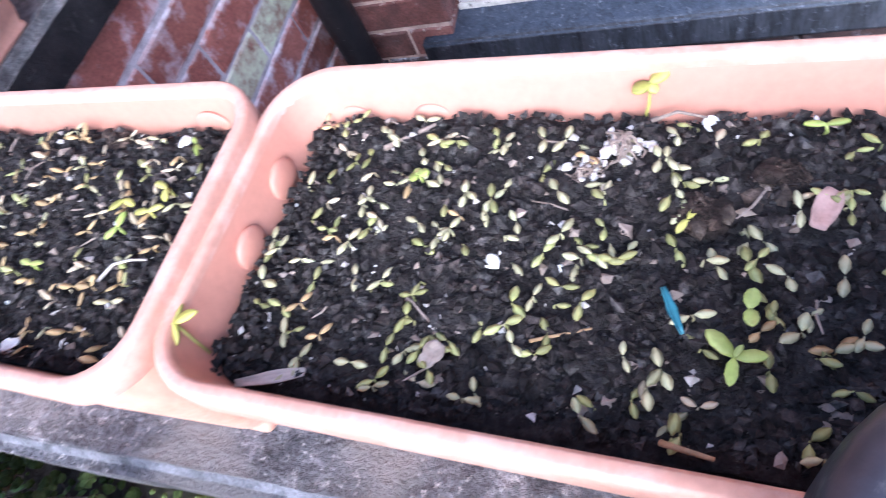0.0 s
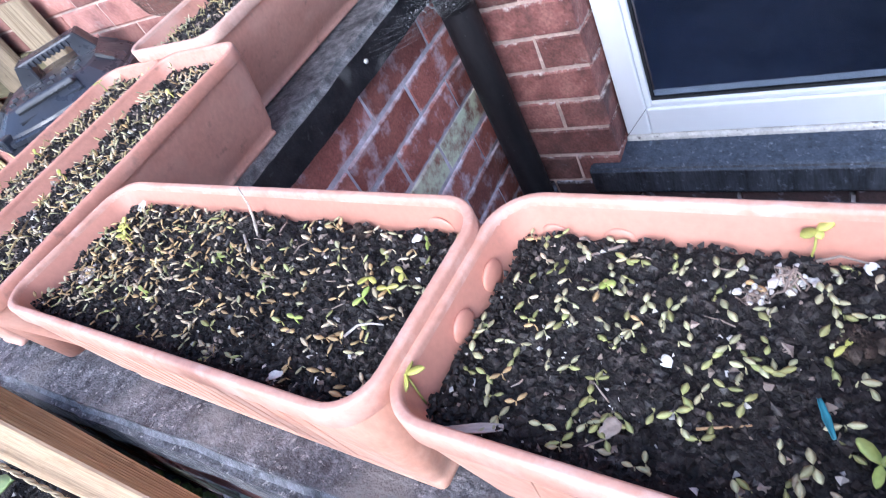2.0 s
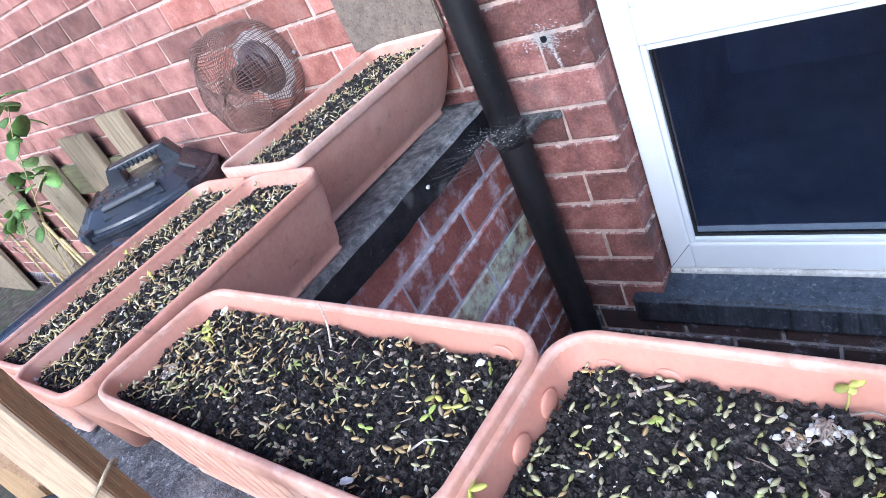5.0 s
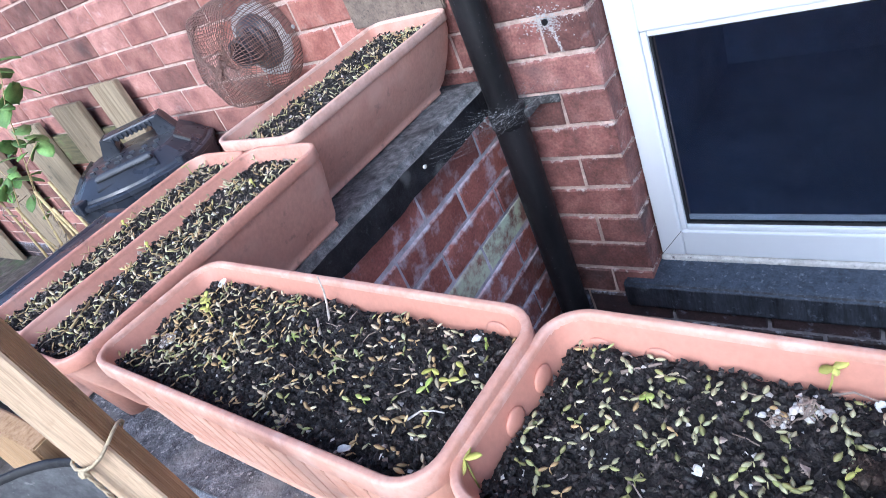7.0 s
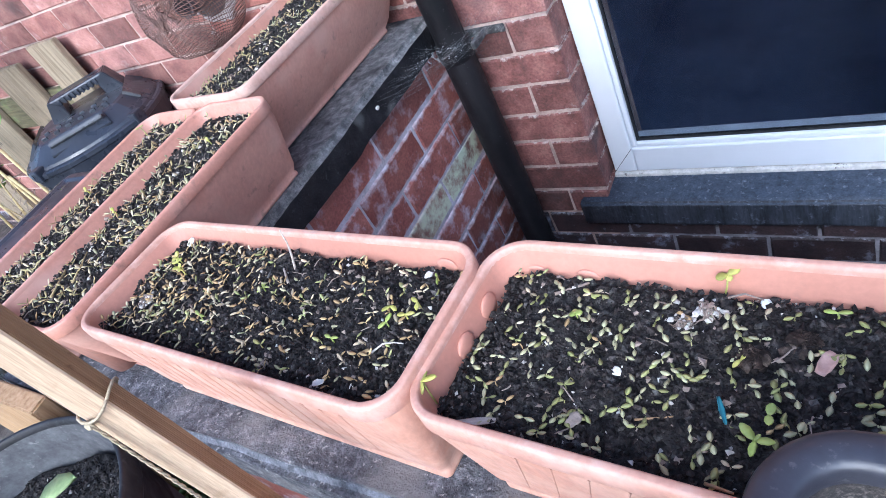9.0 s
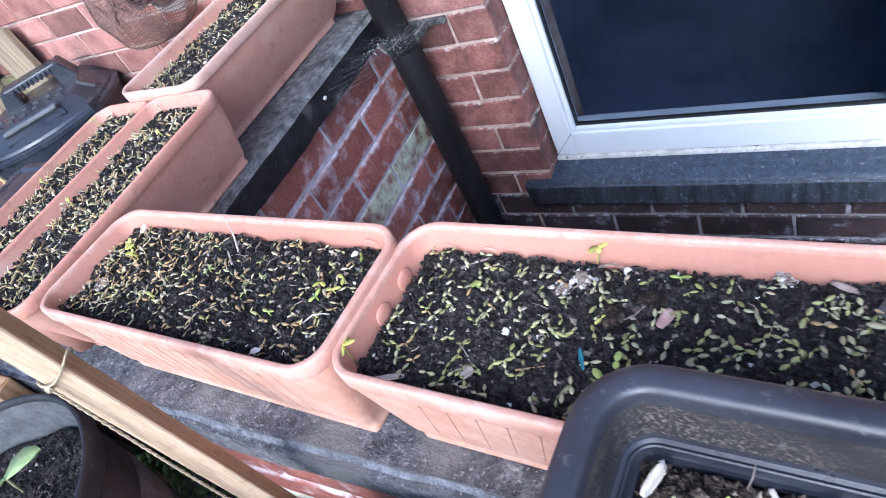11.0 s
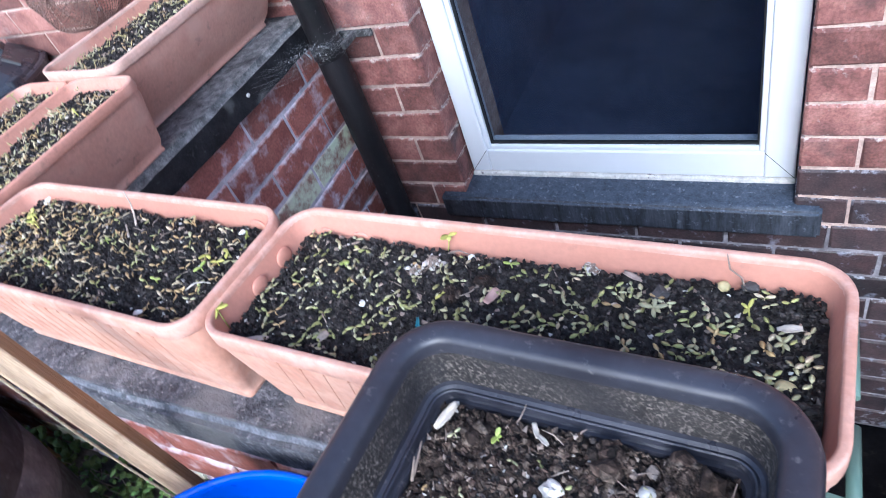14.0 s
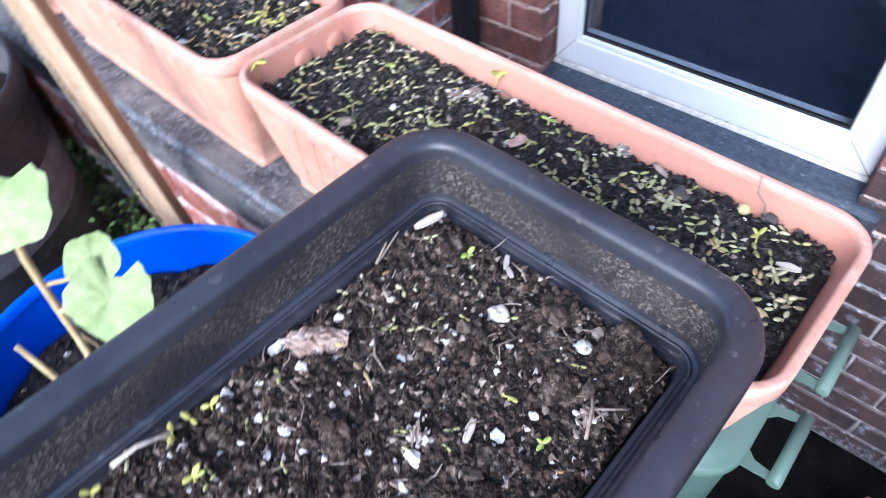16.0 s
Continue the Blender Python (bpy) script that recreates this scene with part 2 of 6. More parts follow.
EARTH = material("yard_ground", [(0.03, 0.024, 0.018), (0.085, 0.068, 0.054), (0.17, 0.145, 0.12)], 22, 0.9, 200, 0.9, 60, stain=(0.06, 0.085, 0.03), stain_scale=9, stain_range=(0.5, 0.66), bump_dist=0.01)
# near-black floor colour that holds the shade of the sunken area
PITFLOOR = material("shaded_dark_concrete", [(0.003, 0.003, 0.0035), (0.012, 0.011, 0.011)], 14, 0.85, 120, 0.9, 60, stain=(0.03, 0.025, 0.02), stain_scale=20, stain_range=(0.6, 0.72), bump_dist=0.006, spec=0.04)
LEAF = material("seedling_green", [(0.28, 0.295, 0.09), (0.44, 0.435, 0.185)], 60, 0.5, 300, 0.1, vary=0.4, island=True)
LEAF_PALE = material("pale_seedling", [(0.4, 0.39, 0.2), (0.57, 0.545, 0.33)], 60, 0.55, 300, 0.1, vary=0.35, island=True)
BARK = material("pale_bark", [(0.4, 0.335, 0.26), (0.7, 0.63, 0.54)], 160, 0.8, 400, 0.5, stretch=(0.3, 1, 1))
LEAF_TAN = material("tan_seedling", [(0.41, 0.275, 0.115), (0.6, 0.44, 0.215)], 60, 0.6, 300, 0.1, vary=0.35, island=True)
LEAF_STRAW = material("straw_seedling", [(0.48, 0.39, 0.22), (0.72, 0.63, 0.44)], 60, 0.6, 300, 0.1, vary=0.4, island=True)
LEAF_BRIGHT = material("fresh_green_leaf", [(0.33, 0.42, 0.075), (0.48, 0.54, 0.16)], 50, 0.45, 260, 0.2, 120, vary=0.25)
LEAF_VINE = material("vine_leaf", [(0.1, 0.22, 0.045), (0.27, 0.44, 0.13)], 26, 0.5, 160, 0.3, 60, vary=0.55, island=True)
LEAF_CUC = material("pale_squash_leaf", [(0.235, 0.33, 0.115), (0.355, 0.43, 0.19)], 34, 0.6, 120, 0.5, 60, vary=0.12)
STEM = material("straw_stem", [(0.4, 0.3, 0.13), (0.6, 0.5, 0.26)], 60, 0.7, 300, 0.2, vary=0.3, island=True)
DRY = material("dry_plant_litter", [(0.2, 0.15, 0.115), (0.42, 0.34, 0.28)], 110, 0.8, 300, 0.4, vary=0.3, island=True)
STONE = material("pale_stone", [(0.46, 0.425, 0.37), (0.76, 0.72, 0.66)], 110, 0.8, 250, 0.4, vary=0.3, island=True)
GREYSTONE = material("grey_stone", [(0.05, 0.046, 0.044), (0.15, 0.14, 0.135)], 90, 0.9, 300, 0.8, 200, bump_dist=0.003)
TURQ = material("turquoise_plastic_scrap", [(0.02, 0.15, 0.2), (0.05, 0.23, 0.28)], 60, 0.5, 200, 0.3)
ROOM = material("dim_room_wall", [(0.16, 0.2, 0.33), (0.28, 0.345, 0.53)], 3, 0.9, 60, 0.1)
ORANGE = material("clay_pot", [(0.4, 0.13, 0.05), (0.5, 0.18, 0.08)], 20, 0.8, 150, 0.2)


def edge_bloom(mat, colour, lo, hi, scale=45):
    """Lime and salt that creep from the joints over the edges of each brick."""
    nt = mat.node_tree
    b = nt.nodes["Principled BSDF"]
    old = b.inputs["Base Color"].links[0].from_socket
    xyz = nt.nodes.new("ShaderNodeSeparateXYZ")
    nt.links.new(nt.nodes.new("ShaderNodeTexCoord").outputs["Generated"], xyz.inputs[0])

    def calc(op, a, c=None):
        m = nt.nodes.new("ShaderNodeMath")
        m.operation = op
        for value, slot in ((a, m.inputs[0]), (c, m.inputs[1])):
            if value is None:
                continue
            if isinstance(value, (int, float)):
                slot.default_value = value
            else:
                nt.links.new(value, slot)
        return m.outputs[0]

    far = []
    for axis, power in (("X", 7.0), ("Z", 2.5)):
        d = calc("ABSOLUTE", calc("MULTIPLY", calc("SUBTRACT", xyz.outputs[axis], 0.5), 2.0))
        far.append(calc("POWER", d, power))
    edge = calc("MAXIMUM", calc("MULTIPLY", far[0], 0.45), far[1])
    patchy = calc("ADD", calc("MULTIPLY", edge, 0.4), tex(nt, scale, 6, 0.65, world_space=True))
    f = ramp(nt, patchy, [(lo, (0, 0, 0)), (hi, (1, 1, 1))])
    nt.links.new(mix(nt, f, old, colour), b.inputs["Base Color"])


edge_bloom(BRICK_PIT, (0.74, 0.68, 0.73), 0.7, 1.0, 28)
edge_bloom(BRICK_ALGAE, (0.66, 0.64, 0.55), 0.66, 0.95)
edge_bloom(BRICK_DULL, (0.52, 0.45, 0.41), 0.84, 1.02, 60)
edge_bloom(BRICK_DARK, (0.4, 0.4, 0.44), 0.82, 1.0, 60)
edge_bloom(BRICK, (0.56, 0.47, 0.42), 0.86, 1.02, 60)

GLASS = bpy.data.materials.new("window_glass")
GLASS.use_nodes = True
gb = GLASS.node_tree.nodes["Principled BSDF"]
gb.inputs["Base Color"].default_value = (0.42, 0.47, 0.56, 1)
gb.inputs["Roughness"].default_value = 0.02
gb.inputs["IOR"].default_value = 1.45
gb.inputs["Transmission Weight"].default_value = 1.0


# ---------------------------------------------------------------- mesh helpers
def mesh_object(name, bm, mat, parent=None, smooth=False):
    me = bpy.data.meshes.new(name)
    bm.normal_update()
    bm.to_mesh(me)
    bm.free()
    for m in mat if isinstance(mat, (list, tuple)) else (mat,):
        me.materials.append(m)
    if smooth:
        for p in me.polygons:
            p.use_smooth = True
    ob = new(name, me)
    if parent:
        ob.parent = parent
    return ob


def part(name, bm, mat, parent, label="", smooth=False):
    ob = mesh_object(name, bm, mat, parent, smooth)
    return tagged(ob, label)


def empty(name, m=None):
    ob = new(name)
    if m is not None:
        ob.matrix_world = m
    return ob


def add_box(bm, lo, hi, bevel=0.0, m=None, mat=0):
    res = bmesh.ops.create_cube(bm, size=1.0)
    vs = res["verts"]
    for v in vs:
        v.co = Vector([lo[i] + (v.co[i] + 0.5) * (hi[i] - lo[i]) for i in range(3)])
    faces = list({f for v in vs for f in v.link_faces})
    for f in faces:
        f.material_index = mat
    if bevel:
        edges = list({e for v in vs for e in v.link_edges})
        out = bmesh.ops.bevel(bm, geom=edges, offset=bevel, segments=2, profile=0.5, affect="EDGES", clamp_overlap=True)
        vs = list({v for f in out["faces"] for v in f.verts} | {v for v in vs if v.is_valid})
    if m is not None:
        bmesh.ops.transform(bm, matrix=m, verts=vs)
    return vs


def box(lo, hi, bevel=0.0, m=None):
    bm = bmesh.new()
    add_box(bm, lo, hi, bevel, m)
    return bm


def loft(bm, rings, close_start=False, close_end=False, mat=0, wrap=True):
    rows = [[bm.verts.new(p) for p in ring] for ring in rings]
    n = len(rows[0])
    for a, b in zip(rows, rows[1:]):
        for i in range(n if wrap else n - 1):
            j = (i + 1) % n
            f = bm.faces.new((a[i], a[j], b[j], b[i]))
            f.material_index = mat
    if close_start:
        bm.faces.new(rows[0][::-1]).material_index = mat
    if close_end:
        bm.faces.new(rows[-1]).material_index = mat
    return rows


def rrect(hx, hy, r, z, seg=6):
    """A rounded rectangle ring with half sizes hx, hy and corner radius r."""
    r = max(0.0005, min(r, hx, hy))
    pts = []
    for cx, cy, a0 in ((hx - r, hy - r, 0), (-(hx - r), hy - r, 90), (-(hx - r), -(hy - r), 180), (hx - r, -(hy - r), 270)):
        for k in range(seg + 1):
            a = radians(a0 + 90 * k / seg)
            pts.append(Vector((cx + r * math.cos(a), cy + r * math.sin(a), z)))
    return pts


def circle(r, z, n=40, c=(0, 0)):
    return [Vector((c[0] + r * math.cos(2 * math.pi * i / n), c[1] + r * math.sin(2 * math.pi * i / n), z)) for i in range(n)]


def add_tube(bm, pts, r, n=8, mat=0, taper=1.0):
    pts = [Vector(p) for p in pts]
    rings = []
    side = None
    for i, p in enumerate(pts):
        d = (pts[min(i + 1, len(pts) - 1)] - pts[max(i - 1, 0)]).normalized()
        if side is None:
            side = d.orthogonal().normalized()
        side = (side - d * side.dot(d)).normalized()
        up = d.cross(side)
        rr = r * (1 + (taper - 1) * i / max(1, len(pts) - 1))
        rings.append([p + rr * (side * math.cos(2 * math.pi * k / n) + up * math.sin(2 * math.pi * k / n)) for k in range(n)])
    loft(bm, rings, True, True, mat)


def add_leaf(bm, base, direction, length, width, droop=0.2, thick=0.0006, mat=0):
    """A cupped oval leaf with a little thickness."""
    d = Vector(direction).normalized()
    side = d.cross(Vector((0, 0, 1)))
    if side.length < 1e-3:
        side = Vector((1, 0, 0))
    side.normalize()
    up = side.cross(d).normalized()
    base = Vector(base)
    top, low = [], []
    for t, w in ((0.0, 0.12), (0.3, 0.85), (0.65, 1.0), (0.9, 0.6), (1.0, 0.1)):
        c = base + d * (length * t) - up * (droop * length * t * t)
        for bank, lift in ((top, thick), (low, -thick)):
            bank.append([c - side * (0.5 * width * w) + up * (0.08 * width + lift), c + up * lift, c + side * (0.5 * width * w) + up * (0.08 * width + lift)])
    rings = [[a[0], a[1], a[2], b[2], b[1], b[0]] for a, b in zip(top, low)]
    loft(bm, rings, True, True, mat)


def add_blob(bm, c, r, squash=(1, 1, 1), rough=0.25, rng=random, sub=1, mat=0):
    res = bmesh.ops.create_icosphere(bm, subdivisions=sub, radius=1.0)
    turn = Euler((rng.uniform(0, 6), rng.uniform(0, 6), rng.uniform(0, 6))).to_matrix()
    for v in res["verts"]:
        k = 1 + rng.uniform(-rough, rough)
        p = turn @ (v.co * k)
        v.co = Vector(c) + Vector((p.x * r * squash[0], p.y * r * squash[1], p.z * r * squash[2]))
        for f in v.link_faces:
            f.material_index = mat


PHI = (1 + 5 ** 0.5) / 2
ICO_V = np.array([(-1, PHI, 0), (1, PHI, 0), (-1, -PHI, 0), (1, -PHI, 0), (0, -1, PHI), (0, 1, PHI), (0, -1, -PHI), (0, 1, -PHI), (PHI, 0, -1), (PHI, 0, 1), (-PHI, 0, -1), (-PHI, 0, 1)]) / math.hypot(1, PHI)
ICO_F = [(0, 11, 5), (0, 5, 1), (0, 1, 7), (0, 7, 10), (0, 10, 11), (1, 5, 9), (5, 11, 4), (11, 10, 2), (10, 7, 6), (7, 1, 8), (3, 9, 4), (3, 4, 2), (3, 2, 6), (3, 6, 8), (3, 8, 9), (4, 9, 5), (2, 4, 11), (6, 2, 10), (8, 6, 7), (9, 8, 1)]


class Heap:
    """Collects many small pieces into one mesh, quickly."""

    def __init__(self):
        self.v, self.f, self.m = [], [], []

    def lump(self, c, r, rng, squash=0.7, mat=0):
        n = len(self.v)
        turn = np.array(Euler((rng.uniform(0, 6), rng.uniform(0, 6), rng.uniform(0, 6))).to_matrix())
        stretch = np.array([rng.uniform(0.7, 1.3), rng.uniform(0.7, 1.3), squash * rng.uniform(0.8, 1.2)])
        pts = (ICO_V * np.array([[rng.uniform(0.72, 1.22)] for _ in ICO_V])) @ turn.T * r * stretch + np.array(c)
        self.v += [tuple(p) for p in pts]
        self.f += [tuple(i + n for i in f) for f in ICO_F]
        self.m += [mat] * len(ICO_F)

    def grit(self, c, r, rng, mat=0):
        """One angular crumb: a crooked octahedron."""
        n = len(self.v)
        a, b = rng.uniform(0, 6.3), rng.uniform(-0.7, 0.7)
        ca, sa, cb, sb = math.cos(a), math.sin(a), math.cos(b), math.sin(b)
        for x, y, z in ((1, 0, 0), (0, 1, 0), (-1, 0, 0), (0, -1, 0), (0, 0, 1), (0, 0, -1)):
            k = r * rng.uniform(0.55, 1.45)
            x, y, z = x * k + rng.uniform(-0.3, 0.3) * r, y * k * 0.8 + rng.uniform(-0.3, 0.3) * r, z * k * 0.75
            x, z = x * cb - z * sb, x * sb + z * cb
            self.v.append((c[0] + x * ca - y * sa, c[1] + x * sa + y * ca, c[2] + z))
        for i in range(4):
            self.f += [(n + i, n + (i + 1) % 4, n + 4), (n + (i + 1) % 4, n + i, n + 5)]
        self.m += [mat] * 8

    def oval(self, base, yaw, pitch, length, width, mat=0, curl=0.25, thick=0.0005):
        """One small fleshy leaf."""
        n = len(self.v)
        d = Vector((math.cos(yaw) * math.cos(pitch), math.sin(yaw) * math.cos(pitch), math.sin(pitch)))
        side = Vector((-math.sin(yaw), math.cos(yaw), 0))
        up = d.cross(side)
        if up.z < 0:
            up = -up
        b = Vector(base)
        for t, w in ((0.1, 0.14), (0.36, 0.88), (0.64, 1.0), (0.9, 0.5)):
            c = b + d * (t * length) - Vector((0, 0, curl * length * t * t))
            for s, h in ((-0.5, 0.0), (0, 0.11 * width * w + thick), (0.5, 0.0), (0, -thick)):
                self.v.append(tuple(c + side * (s * width * w) + up * h))
        self.v.append(tuple(b + d * length - Vector((0, 0, curl * length))))
        for r in range(3):
            for k in range(4):
                a = n + 4 * r
                self.f.append((a + k, a + (k + 1) % 4, a + 4 + (k + 1) % 4, a + 4 + k))
                self.m.append(mat)
        for k in range(4):
            self.f.append((n + 12 + k, n + 12 + (k + 1) % 4, n + 16))
            self.m.append(mat)
        self.f.append((n + 3, n + 2, n + 1, n))
        self.m.append(mat)

    def stick(self, a, b, r, mat=0, bend=0.0, rng=random):
        a, b = Vector(a), Vector(b)
        d = (b - a).normalized()
        s = d.orthogonal().normalized()
        u = d.cross(s)
        mid = (a + b) / 2 + (s * rng.uniform(-1, 1) + u * rng.uniform(-1, 1)) * bend
        n = len(self.v)
        for p, rr in ((a, r), (mid, r * 1.1), (b, r * 0.6)):
            for k in range(5):
                an = 2 * math.pi * k / 5
                self.v.append(tuple(p + (s * math.cos(an) + u * math.sin(an)) * rr))
        for row in (0, 5):
            for k in range(5):
                self.f.append((n + row + k, n + row + (k + 1) % 5, n + row + 5 + (k + 1) % 5, n + row + 5 + k))
                self.m.append(mat)
        self.f += [tuple(n + k for k in range(4, -1, -1)), tuple(n + 10 + k for k in range(5))]
        self.m += [mat, mat]

    def object(self, name, mats, m=None, smooth=False):
        me = bpy.data.meshes.new(name)
        me.from_pydata(self.v, [], self.f)
        for mt in mats:
            me.materials.append(mt)
        me.polygons.foreach_set("material_index", self.m)
        if smooth:
            me.polygons.foreach_set("use_smooth", [True] * len(self.f))
        me.update()
        ob = new(name, me)
        if m is not None:
            ob.matrix_world = m
        return ob


# ---------------------------------------------------------------- levels of the place
COPE_Z = 1.43          # top of the coping that carries the troughs
FALL = 0.04            # fall of the front coping towards the house
GROUND_Z = 1.05        # yard on the camera's side
YARD_Z = 0.75          # lower strip of yard by the fence boards
PIT_Z = 0.1            # floor of the sunken area before the window
COURSE = 0.075
WIN_L, WIN_R = 0.0, 0.752      # window opening between the brick arrises
FRAME_Y = 0.062        # face of the white window frame behind the brick face


# ---------------------------------------------------------------- house wall
def wall_boxes(name, boxes, mat, label):
    bm = bmesh.new()
    for lo, hi in boxes:
        add_box(bm, lo, hi)
    ob = mesh_object(name, bm, mat)
    return tagged(ob, label, "wall", kind="structure")


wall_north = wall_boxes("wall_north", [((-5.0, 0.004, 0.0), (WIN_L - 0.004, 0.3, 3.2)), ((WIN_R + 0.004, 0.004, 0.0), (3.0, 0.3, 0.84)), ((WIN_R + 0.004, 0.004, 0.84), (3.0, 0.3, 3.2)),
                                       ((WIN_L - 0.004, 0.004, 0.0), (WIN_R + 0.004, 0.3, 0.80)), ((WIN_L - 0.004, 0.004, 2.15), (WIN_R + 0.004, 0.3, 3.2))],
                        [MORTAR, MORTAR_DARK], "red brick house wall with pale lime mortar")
# mortar below the sill carries shade in its colour besides grime
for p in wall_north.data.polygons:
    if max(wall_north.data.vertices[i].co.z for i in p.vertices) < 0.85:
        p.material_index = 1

BRICK_MESH = {}


def brick_mesh(length, depth, mat, variant, height=0.0682):
    key = (round(length, 3), depth, mat.name, variant, height)
    if key not in BRICK_MESH:
        rng = random.Random(hash((round(length * 1000), variant)) % 9973)
        bm = bmesh.new()
        j = lambda: rng.uniform(-0.0019, 0.0019)  # noqa: E731
        c = 0.004
        rings = []
        for y, s in ((depth, 0.0), (c, 0.0), (0.0, c)):
            rings.append([(s + j(), y, s + j()), (length - s + j(), y, s + j()), (length - s + j(), y, height - s + j()), (s + j(), y, height - s + j())])
        loft(bm, rings, True, True)
        bmesh.ops.recalc_face_normals(bm, faces=bm.faces)
        me = bpy.data.meshes.new("brick")
        bm.to_mesh(me)
        bm.free()
        me.materials.append(mat)
        BRICK_MESH[key] = me
    return BRICK_MESH[key]


def course_pieces(start, end, first_header, from_end=False):
    """Stretcher bond: half bricks start every second course."""
    pieces, x, head = [], 0.0, first_header
    total = end - start
    while x < total - 0.012:
        full = 0.0925 if head else 0.1915
        length = min(full, total - x)
        if total - x - length < 0.03:
            length = total - x
        pieces.append((x, length))
        x += length + 0.007
        head = False
    out = []
    for x, length in pieces:
        if length > 0.02:
            out.append((end - x - length if from_end else start + x, length))
    return out


# ---------------------------------------------------------------- coping wall round the sunken area
ARM_X0, ARM_X1 = -0.61, -0.242
MAIN_Y0, MAIN_Y1 = -0.941, -0.714
MAIN_X1 = 0.745

low_wall = wall_boxes("wall_low", [((ARM_X0 + 0.02, MAIN_Y0 + 0.028, PIT_Z), (ARM_X1 - 0.024, -0.12, 1.37)), ((ARM_X0 + 0.02, -0.12, PIT_Z), (ARM_X1 - 0.024, 0.004, 1.37)),
                                   ((ARM_X1 - 0.024, MAIN_Y0 + 0.028, PIT_Z), (MAIN_X1 - 0.02, MAIN_Y1 - 0.02, 1.37)),
                                   ((0.53, -1.36, PIT_Z), (0.72, MAIN_Y0 + 0.028, 1.37))], MORTAR_SALT, "low brick retaining wall with dark painted coping")


def coping():
    """One continuous coping: along the front, round the corner to the house, and a short return."""
    plan = [(ARM_X0, 0.0), (ARM_X0, MAIN_Y0), (0.512, MAIN_Y0), (0.512, -1.37), (0.73, -1.37), (0.73, MAIN_Y0), (MAIN_X1, MAIN_Y0), (MAIN_X1, MAIN_Y1), (ARM_X1, MAIN_Y1), (ARM_X1, 0.0)]
    bm = bmesh.new()
    dense = []
    for (x0, y0), (x1, y1) in zip(plan, plan[1:] + plan[:1]):
        n = max(1, int(math.hypot(x1 - x0, y1 - y0) / 0.02))
        for k in range(n):
            dense.append((x0 + (x1 - x0) * k / n, y0 + (y1 - y0) * k / n))
    low, top = [], []
    for x, y in dense:
        w = noise.noise_vector(Vector((x, y, 0)) * 14) * 0.004 + noise.noise_vector(Vector((x, y, 5)) * 45) * 0.0018
        fall = 0.0 if y > MAIN_Y1 + 0.01 else -FALL * (y + 0.84) - 0.006
        low.append(bm.verts.new((x + w.x, min(-0.0005, y + w.y), 1.366 + w.z)))
        top.append(bm.verts.new((x + w.x, min(-0.0005, y + w.y), COPE_Z - 0.001 + fall + 0.3 * w.z)))
    n = len(dense)
    sides = [bm.faces.new((low[k], low[(k + 1) % n], top[(k + 1) % n], top[k])) for k in range(n)]
    cap = bm.faces.new(top)
    bm.faces.new(low[::-1])
    bmesh.ops.recalc_face_normals(bm, faces=bm.faces)
    for f in sides:
        f.material_index = 1
    bmesh.ops.bevel(bm, geom=list(cap.edges), offset=0.011, segments=3, affect="EDGES")
    for y in (-0.71,):
        bmesh.ops.bisect_plane(bm, geom=bm.verts[:] + bm.edges[:] + bm.faces[:], plane_co=(0, y, 0), plane_no=(0, 1, 0))
    ob = mesh_object("coping", bm, [COPING, BLACKPAINT, COPING_TAR, COPING_GLINT], low_wall)
    for p in ob.data.polygons:
        if p.material_index == 0 and p.center.y > -0.71:
            p.material_index = 2
    for p in ob.data.polygons:
        if p.material_index == 1 and p.normal.y < -0.5:
            p.material_index = 0
    # front bevel faces: the edge highlight is painted on by colour
    for p in ob.data.polygons:
        if p.normal.y < -0.25 and 0.35 < p.normal.z < 0.96:
            p.material_index = 3
    return tagged(ob, "grey weathered coping with a tarred inner edge")


coping()

# ---------------------------------------------------------------- ground, pit and far walls
bm = bmesh.new()
G = GROUND_Z
for x0, y0, x1, y1 in ((-60, -60, 60, -1.6), (-60, -1.6, 0.80, MAIN_Y0 + 0.03), (2.2, -1.6, 60, 0.0), (-60, 0.3, -0.7, 60), (1.5, 0.3, 60, 60), (-0.7, 3.1, 1.5, 60)):
    bm.faces.new([bm.verts.new(p) for p in ((x0, y0, G), (x1, y0, G), (x1, y1, G), (x0, y1, G))])
low, high = YARD_Z, G
strip = ((-60, MAIN_Y0 + 0.03), (ARM_X0 + 0.02, MAIN_Y0 + 0.03), (ARM_X0 + 0.02, 0.0), (-60, 0.0))
bm.faces.new([bm.verts.new((x, y, low)) for x, y in strip])
bm.faces.new([bm.verts.new(p) for p in ((-60, strip[0][1], high), (-60, strip[0][1], low), (ARM_X0 + 0.02, strip[0][1], low), (ARM_X0 + 0.02, strip[0][1], high))])
ground = tagged(mesh_object("ground", bm, EARTH), "dark damp yard ground with moss", "ground", kind="structure")
tagged(mesh_object("floor", box((-0.3, -1.7, PIT_Z - 0.1), (2.3, 0.0, PIT_Z)), PITFLOOR), "concrete floor of the sunken area, coloured near-black for shade", "floor", kind="structure")
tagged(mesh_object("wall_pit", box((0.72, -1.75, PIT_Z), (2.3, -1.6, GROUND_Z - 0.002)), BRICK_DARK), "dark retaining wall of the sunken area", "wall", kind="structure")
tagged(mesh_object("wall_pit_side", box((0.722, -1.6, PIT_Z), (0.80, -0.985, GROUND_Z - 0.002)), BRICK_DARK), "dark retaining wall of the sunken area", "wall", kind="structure")
